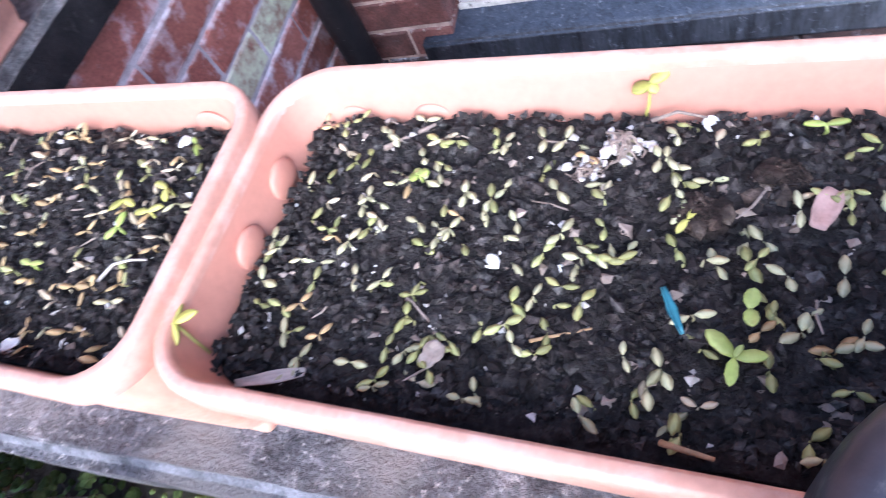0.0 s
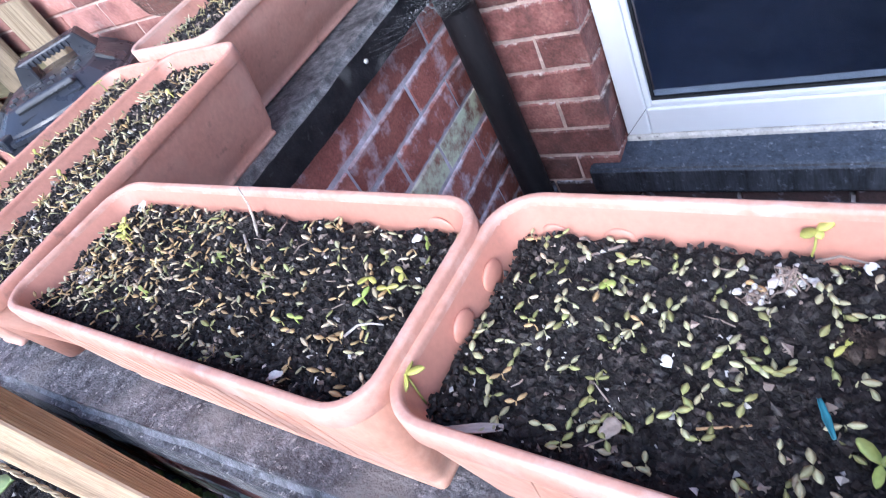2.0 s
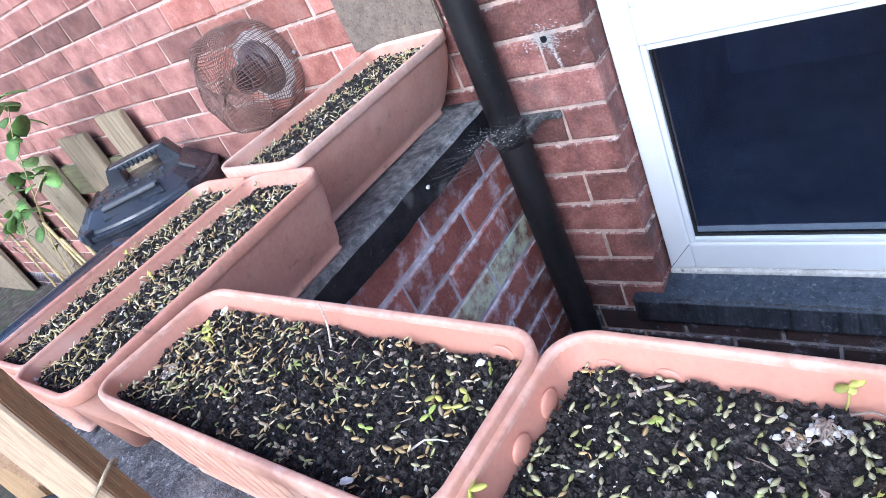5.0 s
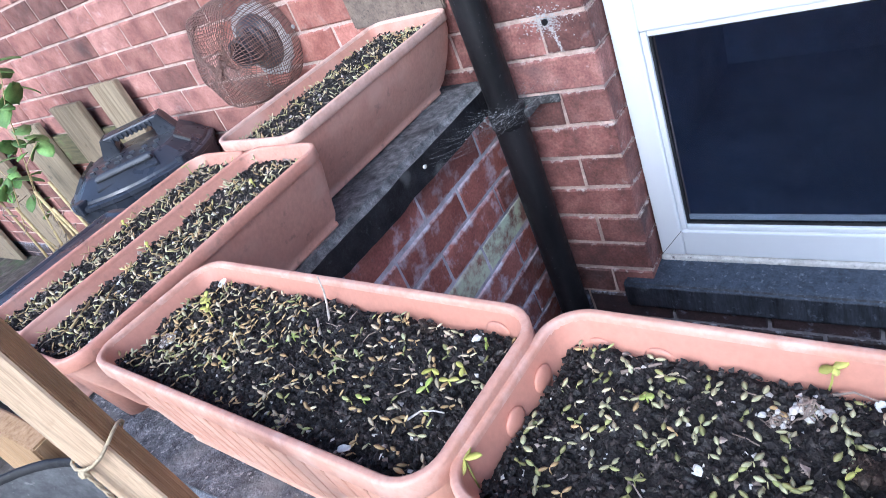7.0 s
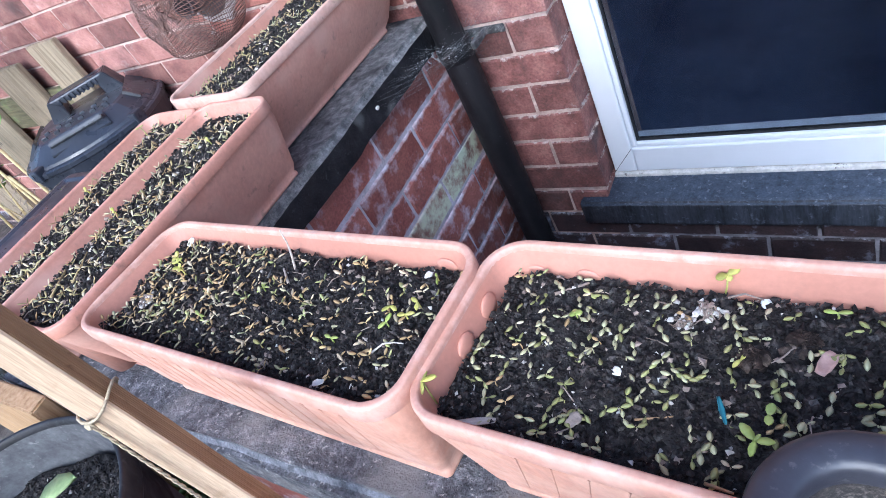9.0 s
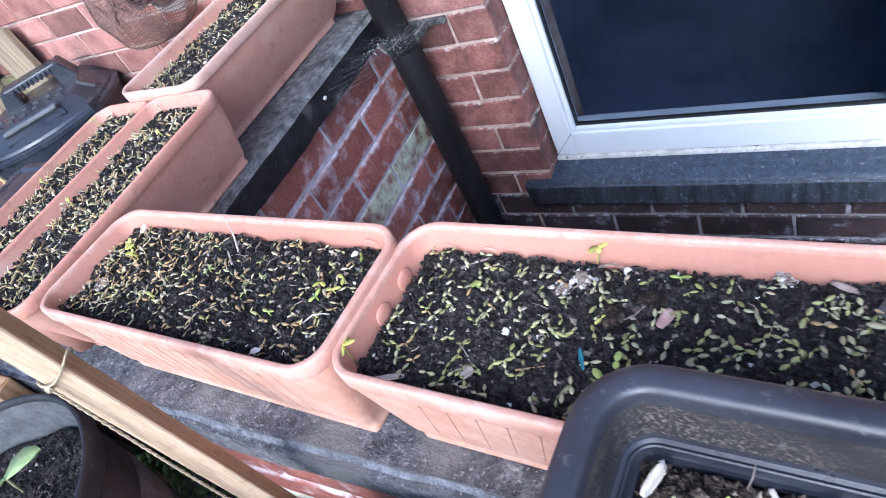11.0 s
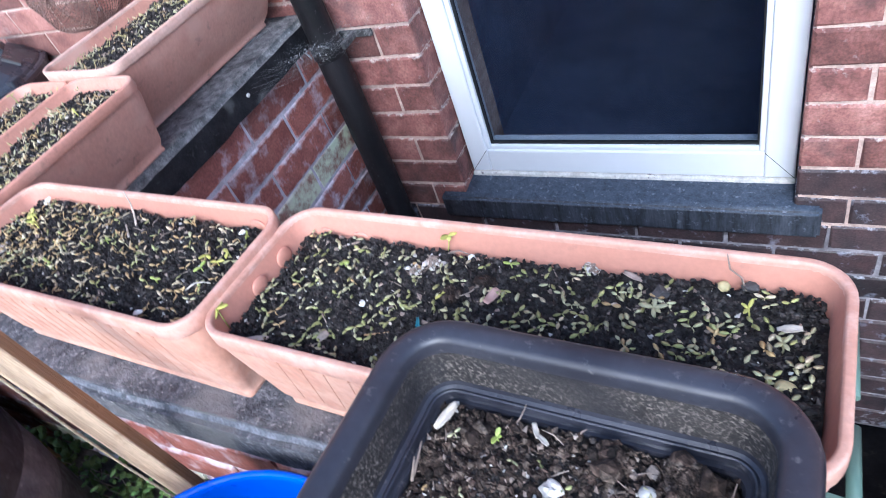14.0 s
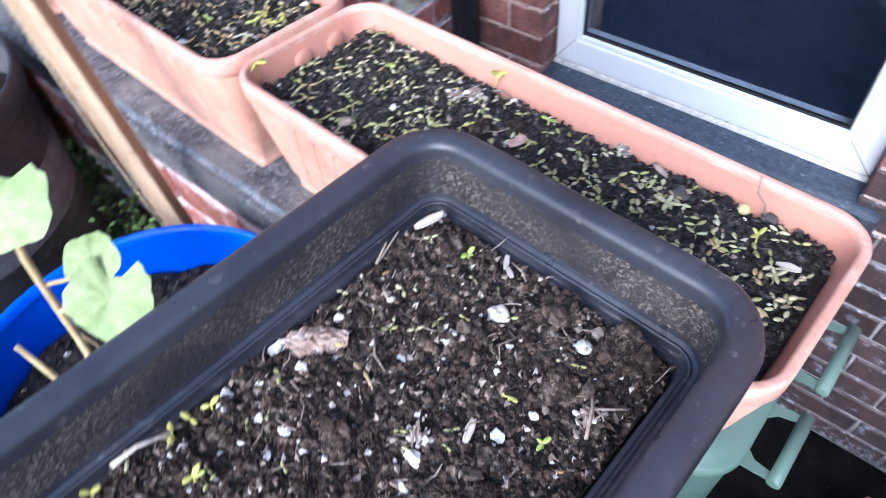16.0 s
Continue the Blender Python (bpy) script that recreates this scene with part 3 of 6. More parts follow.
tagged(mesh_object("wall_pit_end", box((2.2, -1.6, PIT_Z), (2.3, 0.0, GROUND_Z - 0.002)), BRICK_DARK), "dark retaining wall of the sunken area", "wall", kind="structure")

# ---------------------------------------------------------------- window
window = empty("window_1")
tagged(window, "white plastic window with dark glass and a top light", "window", kind="structure")
FY = FRAME_Y
GX0, GX1, GZ0, GZ1 = 0.068, 0.677, 1.002, 1.432
F0, F1, FZ0, FZ1 = WIN_L + 0.004, WIN_R - 0.004, 0.924, 2.15


def bar(lo, hi, name="window_frame", bev=0.004, mat=UPVC):
    return part(name, box(lo, hi, bev), mat, window)


bar((F0, FY, FZ0), (GX0 - 0.012, FY + 0.07, FZ1))
bar((GX1 + 0.012, FY, FZ0), (F1, FY + 0.07, FZ1))
bar((GX0 - 0.012, FY + 0.001, FZ0), (GX1 + 0.012, FY + 0.07, GZ0 - 0.012))
bar((GX0 - 0.012, FY + 0.001, GZ1 + 0.012), (GX1 + 0.012, FY + 0.07, 1.515))
bar((GX0 - 0.012, FY + 0.001, 2.06), (GX1 + 0.012, FY + 0.07, FZ1))


def glazing(x0, x1, z0, z1):
    bm = bmesh.new()
    w = 0.012
    for lo, hi in (((x0 - w, FY + 0.006, z0 - w), (x0, FY + 0.03, z1 + w)), ((x1, FY + 0.006, z0 - w), (x1 + w, FY + 0.03, z1 + w)),
                   ((x0, FY + 0.006, z0 - w), (x1, FY + 0.03, z0)), ((x0, FY + 0.006, z1), (x1, FY + 0.03, z1 + w))):
        add_box(bm, lo, hi, 0.003)
    part("glazing_bead", bm, UPVC, window)
    bm = bmesh.new()
    g = 0.004
    for lo, hi in (((x0, FY + 0.014, z0), (x0 + g, FY + 0.026, z1)), ((x1 - g, FY + 0.014, z0), (x1, FY + 0.026, z1)),
                   ((x0 + g, FY + 0.014, z0), (x1 - g, FY + 0.026, z0 + g)), ((x0 + g, FY + 0.014, z1 - g), (x1 - g, FY + 0.026, z1))):
        add_box(bm, lo, hi)
    part("gasket", bm, GASKET, window, "black rubber gasket")
    pane = part("pane", box((x0 + g, FY + 0.018, z0 + g), (x1 - g, FY + 0.022, z1 - g)), GLASS, window, "dark reflecting glass pane")
    pane.visible_shadow = False


glazing(GX0, GX1, GZ0, GZ1)
glazing(GX0, GX1, 1.527, 2.048)
for x0, x1 in ((F0, GX0 - 0.012), (F1, GX1 + 0.012)):
    bm = bmesh.new()
    a, b = Vector((x0, 0, FZ0)), Vector((x1, 0, GZ0 - 0.012))
    n = Vector((-(b - a).z, 0, (b - a).x)).normalized() * 0.0006
    loft(bm, [[Vector((p.x, y, p.z)) for p in (a - n, b - n, b + n, a + n)] for y in (FY - 0.0004, FY + 0.002)], True, True)
    bmesh.ops.recalc_face_normals(bm, faces=bm.faces)
    part("mitre_joint", bm, GASKET, window, "thin dark mitre joint")
# the white timber strip below the frame
part("sill_strip", box((WIN_L + 0.002, FY - 0.006, 0.9), (WIN_R - 0.002, FY + 0.06, 0.923), 0.004), SILLPAINT, window, "flaking white painted strip")


def stone_sill():
    bm = bmesh.new()
    add_box(bm, (-0.068, -0.022, 0.83), (0.803, 0.12, 0.902))
    bmesh.ops.subdivide_edges(bm, edges=bm.edges[:], cuts=6, use_grid_fill=True)
    for v in bm.verts:
        if v.co.z > 0.89:
            v.co.z += 0.012 * max(0.0, min(1.0, (v.co.y + 0.022) / 0.08))
        v.co += noise.noise_vector(v.co * 11) * 0.002
    bmesh.ops.bevel(bm, geom=[e for e in bm.edges if e.calc_face_angle(0) > 0.8], offset=0.006, segments=2, affect="EDGES")
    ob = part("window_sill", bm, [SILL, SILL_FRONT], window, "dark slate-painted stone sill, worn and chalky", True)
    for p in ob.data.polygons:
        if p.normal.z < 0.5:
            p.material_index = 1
    return ob


stone_sill()
# dim room behind the glass
bm = bmesh.new()
add_box(bm, (-0.6, 0.31, 0.0), (1.4, 3.0, 2.4))
bmesh.ops.delete(bm, geom=[f for f in bm.faces if f.normal.y < -0.9], context="FACES")
bmesh.ops.reverse_faces(bm, faces=bm.faces)
tagged(mesh_object("wall_room", bm, ROOM), "dim unlit room behind the window", "wall", kind="structure")


# ---------------------------------------------------------------- drain pipe
def drain_pipe():
    base = empty("drain_pipe")
    cx, cy = -0.190, -0.050
    bm = bmesh.new()
    rings = []
    for z in np.linspace(PIT_Z, 2.4, 80):
        w = noise.noise((0, 0, z * 7)) * 0.0012
        rings.append(circle((0.034 if z < 1.372 else 0.0315) + w, z, 28, (cx, cy)))
    loft(bm, rings, True, True)
    part("pipe", bm, PIPE, base, smooth=True)
    bm = bmesh.new()
    loft(bm, [circle(0.034, 1.345, 28, (cx, cy)), circle(0.0375, 1.35, 28, (cx, cy)), circle(0.0375, 1.378, 28, (cx, cy)), circle(0.036, 1.384, 28, (cx, cy)), circle(0.032, 1.387, 28, (cx, cy))])
    part("pipe_collar", bm, PIPE, base, "socket collar", True)
    bm = bmesh.new()
    add_box(bm, (cx - 0.02, -0.011, 1.362), (cx + 0.098, -0.003, 1.379), 0.003)
    add_box(bm, (cx + 0.045, -0.06, 1.362), (cx + 0.055, -0.004, 1.378), 0.002)
    part("pipe_bracket", bm, IRON_DUSTY, base, "dusty iron strap fixing")
    return tagged(base, "black painted iron drain pipe with a cobwebbed bracket", "drain pipe")


drain_pipe()


# ---------------------------------------------------------------- plastic troughs
def trough(m, length, width, height, mat, label, inset=(0.03, 0.03), relief=False, bulge=0.0, slip=0.0, nubs=(), rim_mat=None, group="terracotta troughs on the wall", outer=None, lip=False):
    """A tapered plastic window box: thin walls, a rolled rim, a foot rim; the long axis is x."""
    base = empty("plant_trough", m)
    hx, hy = length / 2, width / 2
    r = 0.034
    h = height
    bm = bmesh.new()
    o = 0.003
    ix, iy = inset
    rings = [rrect(hx - ix - 0.001, hy - iy - 0.001, 0.005, 0.0), rrect(hx - ix, hy - iy, 0.006, 0.001), rrect(hx - ix, hy - iy, 0.006, 0.006), rrect(hx - ix - 0.0015, hy - iy - 0.0012, 0.007, 0.0075)]
    for u in (0.16, 0.3, 0.46, 0.62, 0.78):
        k, swell = 1 - u / 0.95, bulge * math.sin(math.pi * u)
        rings.append(rrect(hx - max(ix * k, o) + swell, hy - max(iy * k, o) + swell, 0.007 + 0.024 * u, h * u))
    rings = [[p + Vector((slip * (1 - p.z / h), 0, 0)) for p in ring] for ring in rings]
    rings.append(rrect(hx - o - 0.001, hy - o - 0.001, r - o, h - 0.015))
    loft(bm, rings, True, False)
    inner = [rrect(hx - 0.0072, hy - 0.0072, r - 0.0072, h - 0.004), rrect(hx - 0.0135, hy - 0.0135, r - 0.011, h - 0.03), rrect(hx - max(ix, 0.01) - 0.004, hy - iy - 0.004, 0.02, 0.012)]
    loft(bm, [x[::-1] for x in inner], False, True, 1)
    part("body", bm, [outer or mat, mat], base, smooth=True)
    bm = bmesh.new()
    prof = [(-0.0042, -0.0182), (-0.001, -0.018), (0.0, -0.017), (0.0, -0.0028), (-0.0005, -0.0009), (-0.0018, -0.0001), (-0.0022, 0.0), (-0.0056, 0.0), (-0.006, -0.0002), (-0.0071, -0.0012), (-0.0076, -0.003), (-0.0078, -0.009)]
    loft(bm, [rrect(hx + dx, hy + dx, r + dx, h + dz, 8) for dx, dz in prof])
    part("rim", bm, rim_mat or mat, base, "rounded lighter rim", True)
    if lip:
        bm = bmesh.new()
        loft(bm, [rrect(hx - ix * 0.2 + dx, hy - iy * 0.2 + dx, r - 0.008 + dx, h - 0.034 + dz, 8) for dx, dz in ((0.0, -0.003), (0.0035, -0.002), (0.0045, 0.001), (0.004, 0.004), (0.002, 0.006))])
        part("lip", bm, mat, base, "moulded lip under the rim", True)
    if relief:
        bm = bmesh.new()
        pts = []
        for u in (0, 0.25, 0.5, 0.75, 1):
            z = 0.03 + (h - 0.056) * u
            pts.append((-0.013 + 0.026 * u, -(hy - iy * (1 - z / h / 0.95)) + 0.0006, z))
        add_tube(bm, pts, 0.0012, 6)
        me = bpy.data.meshes.new("ridge")
        bm.to_mesh(me)
        bm.free()
        me.materials.append(outer or mat)
        n = 15
        for k in range(n):
            ob = new("ridge", me)
            ob.parent = base
            ob.matrix_parent_inverse = Matrix.Identity(4)
            ob.location = (-hx + 0.075 + (length - 0.15) * k / (n - 1), 0, 0)
    if nubs:
        for x, y, z, sx, sy in nubs:
            bm = bmesh.new()
            add_blob(bm, (x, y, z), 0.0112, (sx, sy, 0.95), 0.0, random.Random(3), 3)
            part("lug", bm, mat, base, "moulded round lug", True)
    return tagged(base, label, "plant trough", group)


def soil_bed(m, hx, hy, r, z, seed, bumps=0.006, name="soil", label="", mat=SOIL, deep=0.02):
    """A bed of compost with an uneven crumbly top."""
    rng = random.Random(seed)
    nx, ny = int(hx * 2 / 0.0045), int(hy * 2 / 0.0045)
    bm = bmesh.new()
    grid = {}
    for i in range(nx + 1):
        for j in range(ny + 1):
            u, v = -1 + 2 * i / nx, -1 + 2 * j / ny
            x, y = u * hx, v * hy
            # corners drawn in to follow the rounded wall
            ax, ay = abs(x) - (hx - r), abs(y) - (hy - r)
            if ax > 0 and ay > 0:
                k = max(ax, ay) / math.hypot(ax, ay)
                x, y = math.copysign(hx - r + ax * k, x), math.copysign(hy - r + ay * k, y)
            p = Vector((x * 1, y * 1, seed))
            h = bumps * (noise.noise(p * 18) * 0.9 + noise.noise(p * 55) * 0.7 + noise.noise(p * 140) * 0.55) + rng.uniform(-0.0006, 0.0006)
            h -= 0.004 * max(0.0, max(abs(u), abs(v)) - 0.85) / 0.15
            grid[i, j] = bm.verts.new((x, y, z + h))
    for i in range(nx):
        for j in range(ny):
            bm.faces.new((grid[i, j], grid[i + 1, j], grid[i + 1, j + 1], grid[i, j + 1]))
    rim = [grid[i, 0] for i in range(nx + 1)] + [grid[nx, j] for j in range(1, ny + 1)] + [grid[i, ny] for i in range(nx - 1, -1, -1)] + [grid[0, j] for j in range(ny - 1, 0, -1)]
    low = [bm.verts.new((v.co.x * 0.97, v.co.y * 0.97, z - deep)) for v in rim]
    n = len(rim)
    for k in range(n):
        bm.faces.new((rim[(k + 1) % n], rim[k], low[k], low[(k + 1) % n]))
    bm.faces.new(low[::-1])
    ob = mesh_object(name, bm, mat, None, True)
    ob.matrix_world = m
    tagged(ob, label, "soil", kind="stuff")

    def height(x, y):
        p = Vector((x, y, seed))
        return z + bumps * (noise.noise(p * 18) * 0.9 + noise.noise(p * 55) * 0.7 + noise.noise(p * 140) * 0.55)

    return height


def crumbs(m, hx, hy, height, count, seed, label, sizes=(0.0012, 0.0042), pale=0.03, name="compost_crumbs", dark=CRUMB):
    rng = random.Random(seed)
    heap = Heap()
    for _ in range(count):
        x, y = rng.uniform(-hx, hx), rng.uniform(-hy, hy)
        r = sizes[0] + (sizes[1] - sizes[0]) * rng.random() ** 3
        k = rng.random()
        mat = 1 if k < pale else (2 if k < pale * 2.4 else 0)
        heap.grit((x, y, height(x, y) + r * 0.35), r * (0.8 if mat == 1 else 1), rng, mat)
        if mat == 2 and rng.random() < 0.06:
            a = rng.uniform(0, 6.3)
            L = rng.uniform(0.006, 0.02)
            heap.stick((x, y, height(x, y) + 0.001), (x + L * math.cos(a), y + L * math.sin(a), height(x, y) + 0.003), 0.0005, 2, 0.002, rng)
    return tagged(heap.object(name, [dark, STONE, DRY], m), label, "compost crumbs", kind="stuff")


def seedlings(m, hx, hy, height, count, seed, mats, weights, label, size=(0.007, 0.011), clump=None, density=None, upright=0.0, paired=0.8, plump=(0.4, 0.52), stem=(0.002, 0.006)):
    """Pairs of small fleshy leaves that lie about on the compost."""
    rng = random.Random(seed)
    heap = Heap()
    done = 0
    while done < count:
        if clump and rng.random() < clump[3]:
            x, y = clump[0] + rng.gauss(0, clump[2]), clump[1] + rng.gauss(0, clump[2])
        else:
            x, y = rng.uniform(-hx, hx), rng.uniform(-hy, hy)
        if abs(x) > hx or abs(y) > hy:
            continue
        if density and rng.random() > density(x, y):
            continue
        done += 1
        z = height(x, y) + rng.uniform(*stem)
        mat = rng.choices(range(len(mats)), weights)[0]
        a = rng.uniform(0, 2 * math.pi)
        L = rng.uniform(*size)
        w = L * rng.uniform(*plump)
        pair = rng.random()
        heap.stick((x, y, height(x, y) - 0.001), (x, y, z), 0.0005, mat, 0.001, rng)
        heap.oval((x, y, z), a, rng.uniform(-0.1, 0.3) + upright * rng.random(), L, w, mat, rng.uniform(0, 0.18))
        if pair < paired:
            heap.oval((x, y, z), a + math.pi + rng.uniform(-0.9, 0.9), rng.uniform(-0.1, 0.3) + upright * rng.random(), L * rng.uniform(0.8, 1.05), w, mat, rng.uniform(0, 0.18))
    return tagged(heap.object("seedlings", mats, m, True), label, "seedlings", kind="stuff")


def turned(x, y, z, yaw, rise_x=0.0, rise_y=0.0):
    """A pose whose top plane climbs by rise_x and rise_y along its own two axes."""
    return pose(x, y, z, 0, 0, yaw) @ pose(0, 0, 0, math.degrees(math.atan(rise_y)), -math.degrees(math.atan(rise_x)), 0)


M1 = turned(0.518, -0.8438, 1.4215, -2.55, -0.003, -0.047)
trough(M1, 0.505, 0.176, 0.141, TERRA, "pink terracotta plastic trough planted with sparse green seedlings", inset=(0.027, 0.027), relief=True, nubs=((-0.2405, 0.0315, 0.119, 0.3, 1), (-0.2405, -0.0095, 0.119, 0.3, 1), (-0.216, 0.0762, 0.112, 1, 0.25), (-0.172, 0.0762, 0.112, 1, 0.25)), outer=TERRA_DUST, rim_mat=TERRA_RIM)
H1 = soil_bed(M1, 0.239, 0.0738, 0.02, 0.116, 11, label="black crumbly compost in a terracotta trough")
M2 = turned(0.0388, -0.8345, 1.4239, -2.44, -0.006, -0.033)
trough(M2, 0.459, 0.17, 0.15, TERRA, "pink terracotta plastic trough crowded with tan seedlings", inset=(0.026, 0.026), relief=True, nubs=((0.186, 0.0735, 0.127, 1, 0.22),), outer=TERRA_DUST, rim_mat=TERRA_RIM)
H2 = soil_bed(M2, 0.2165, 0.0712, 0.02, 0.128, 22, label="black compost in a crowded terracotta trough")
M4 = turned(-0.290, -0.703, COPE_Z, 89.3)
trough(M4, 0.436, 0.172, 0.15, TERRA_OLD, "weathered terracotta trough of sprouting seedlings across the wall", inset=(0.026, 0.058), slip=0.024, outer=TERRA_SIDE)
H4 = soil_bed(M4, 0.205, 0.0728, 0.024, 0.131, 33, label="dark compost in a weathered terracotta trough")
M3 = turned(-0.457, -0.690, COPE_Z, 91.0)
trough(M3, 0.424, 0.153, 0.143, TERRA_OLD, "weathered terracotta trough beside the black compost bin", inset=(0.01, 0.05), outer=TERRA_SIDE)
H3 = soil_bed(M3, 0.199, 0.0633, 0.024, 0.126, 44, label="dark compost in a weathered terracotta trough")
M5 = turned(-0.3626, -0.2496, COPE_Z, 88.0)
trough(M5, 0.47, 0.207, 0.161, TERRA_OLD, "large weathered terracotta trough against the house wall", inset=(0.031, 0.075), rim_mat=TERRA_PALE, lip=True, outer=TERRA_SIDE, bulge=0.006)
H5 = soil_bed(M5, 0.219, 0.088, 0.024, 0.139, 55, label="dark compost in the large terracotta trough")

# ---------------------------------------------------------------- black square pot
MB = turned(0.6143, -1.1132, 1.4278, -2.24, -0.0156, -0.04)


def black_pot():
    base = empty("square_pot", MB)
    hx, hy, h = 0.1266, 0.2057, 0.2
    bm = bmesh.new()
    loft(bm, [rrect(hx - 0.03, hy - 0.03, 0.03, 0.0), rrect(hx - 0.028, hy - 0.028, 0.032, 0.004), rrect(hx - 0.004, hy - 0.004, 0.04, h - 0.035)], True)
    part("body", bm, PLASTIC, base, smooth=True)
    bm = bmesh.new()
    prof = [(-0.004, -0.036), (0.0, -0.036), (0.0015, -0.03), (0.0012, -0.008), (-0.0006, -0.003), (-0.004, -0.0004), (-0.008, 0.0), (-0.0145, -0.001), (-0.0175, -0.0028), (-0.0188, -0.006), (-0.019, -0.014)]
    loft(bm, [rrect(hx + dx, hy + dx, 0.044 + dx, h + dz, 8) for dx, dz in prof])
    part("rim", bm, PLASTIC, base, "rolled shiny black rim", True)
    bm = bmesh.new()
    loft(bm, [rrect(hx + dx, hy + dx, max(0.012, 0.044 + dx * 1.1), h + dz, 8) for dx, dz in ((-0.0188, -0.0135), (-0.0196, -0.028), (-0.0212, -0.043))])
    part("inner_wall", bm, PLASTIC_DIRTY, base, "soil-stained inner wall", True)
    bm = bmesh.new()
    ledge = ((-0.0211, -0.0425), (-0.0222, -0.046), (-0.0245, -0.0475), (-0.0262, -0.0468), (-0.0272, -0.0475), (-0.0282, -0.051), (-0.0292, -0.0525), (-0.0315, -0.0525), (-0.0325, -0.055), (-0.033, -0.085))
    loft(bm, [rrect(hx + dx, hy + dx, max(0.012, 0.044 + dx * 1.1), h + dz, 8) for dx, dz in ledge])
    part("ledge", bm, PLASTIC, base, "shiny stepped ledge inside the pot")
    return tagged(base, "black plastic square pot of stony compost", "plant pot")


black_pot()
HB = soil_bed(MB, 0.093, 0.172, 0.012, 0.1485, 66, bumps=0.008, label="stony crumbly compost in the black pot")


# ---------------------------------------------------------------- planting
crumbs(M1, 0.236, 0.0715, H1, 21000, 101, "loose black compost crumbs among seedlings", (0.0005, 0.0036), 0.016)
crumbs(M2, 0.2135, 0.069, H2, 20000, 102, "loose black compost crumbs in the crowded trough", (0.0005, 0.0038), 0.02)
crumbs(M3, 0.196, 0.057, H3, 6500, 103, "loose dark compost crumbs", (0.0008, 0.0042), 0.05)
crumbs(M4, 0.2, 0.068, H4, 8000, 104, "loose dark compost crumbs", (0.0008, 0.0042), 0.05)
crumbs(M5, 0.21, 0.083, H5, 7000, 105, "loose dark compost crumbs", (0.0008, 0.0046), 0.05)
crumbs(MB, 0.0915, 0.17, HB, 34000, 106, "stony compost crumbs in the black pot", (0.0004, 0.0037), 0.035, dark=CRUMB_BROWN)

G4 = [LEAF, LEAF_PALE, LEAF_TAN, LEAF_STRAW]
seedlings(M1, 0.231, 0.068, H1, 390, 201, G4, (0.42, 0.46, 0.03, 0.09), "small pale green seedlings scattered over compost", (0.0062, 0.0088))
seedlings(M2, 0.21, 0.066, H2, 450, 202, G4, (0.14, 0.14, 0.42, 0.3), "crowded tan and green seedlings on compost", (0.0066, 0.0098), (-0.135, 0.005, 0.05, 0.45), upright=0.6, paired=0.5, plump=(0.33, 0.46))
OLIVE = material("olive_seedling", [(0.36, 0.31, 0.12), (0.56, 0.48, 0.23)], 60, 0.6, 300, 0.1, vary=0.4, island=True)
G5 = [OLIVE, LEAF_PALE, LEAF_TAN, LEAF_STRAW]
seedlings(M3, 0.194, 0.055, H3, 300, 203, G5, (0.24, 0.2, 0.24, 0.32), "crowded straw-coloured seedlings on compost", (0.0085, 0.0135), upright=0.85, plump=(0.25, 0.36), stem=(0.001, 0.005), paired=0.5)
seedlings(M4, 0.198, 0.067, H4, 350, 204, G5, (0.26, 0.22, 0.22, 0.3), "crowded straw-coloured seedlings on compost", (0.0085, 0.0135), upright=0.85, plump=(0.25, 0.36), stem=(0.001, 0.005), paired=0.5)
seedlings(M5, 0.207, 0.08, H5, 290, 205, G5, (0.32, 0.22, 0.2, 0.26), "straw-coloured and olive seedlings on compost", (0.0085, 0.0135), upright=0.85, plump=(0.25, 0.36), stem=(0.001, 0.005), paired=0.5)
seedlings(MB, 0.091, 0.166, HB, 60, 206, G4, (0.45, 0.4, 0.1, 0.05), "few tiny seedlings among stones", (0.004, 0.0068))


def weed(m, height, x, y, stem, leaves, label, mat=LEAF_BRIGHT, lean=(0, 0), size=0.62):
    """A taller seedling: a thin stem and each leaf."""
    base = empty("weed_seedling", m @ Matrix.Translation((x, y, height(x, y) - 0.001)))
    bm = bmesh.new()
    tip = Vector((lean[0], lean[1], stem))
    add_tube(bm, [(0, 0, 0), tip * 0.5 + Vector((0.0008, -0.0006, 0)), tip], 0.0007, 6)
    part("stem", bm, mat, base, smooth=True)
    for yaw, pitch, length, width in leaves:
        a, p = radians(yaw), radians(pitch)
        bm = bmesh.new()
        add_leaf(bm, tip, (math.cos(a) * math.cos(p), math.sin(a) * math.cos(p), math.sin(p)), length * size, width * size * 0.9, 0.2)
        part("leaf", bm, mat, base, smooth=True)
    return tagged(base, label, "weed", "weeds in the troughs")


GREENISH = material("yellow_green_leaf", [(0.46, 0.46, 0.08), (0.6, 0.57, 0.17)], 50, 0.5, 260, 0.1, vary=0.25)
weed(M1, H1, -0.238, -0.063, 0.020, [(200, 15, 0.019, 0.008), (30, 20, 0.019, 0.009), (290, -10, 0.015, 0.007), (100, 10, 0.015, 0.006)], "leggy yellow-green weed at the end of the trough", GREENISH, (-0.006, 0.004))
weed(M1, H1, -0.204, -0.050, 0.004, [(110, 10, 0.013, 0.005), (290, 10, 0.010, 0.0045)], "pale upright seedling pair", LEAF_PALE)
weed(M1, H1, -0.165, 0.034, 0.006, [(30, 10, 0.008, 0.008), (210, 10, 0.008, 0.008), (120, 10, 0.007, 0.007)], "bright clover-like seedling with small round leaves")
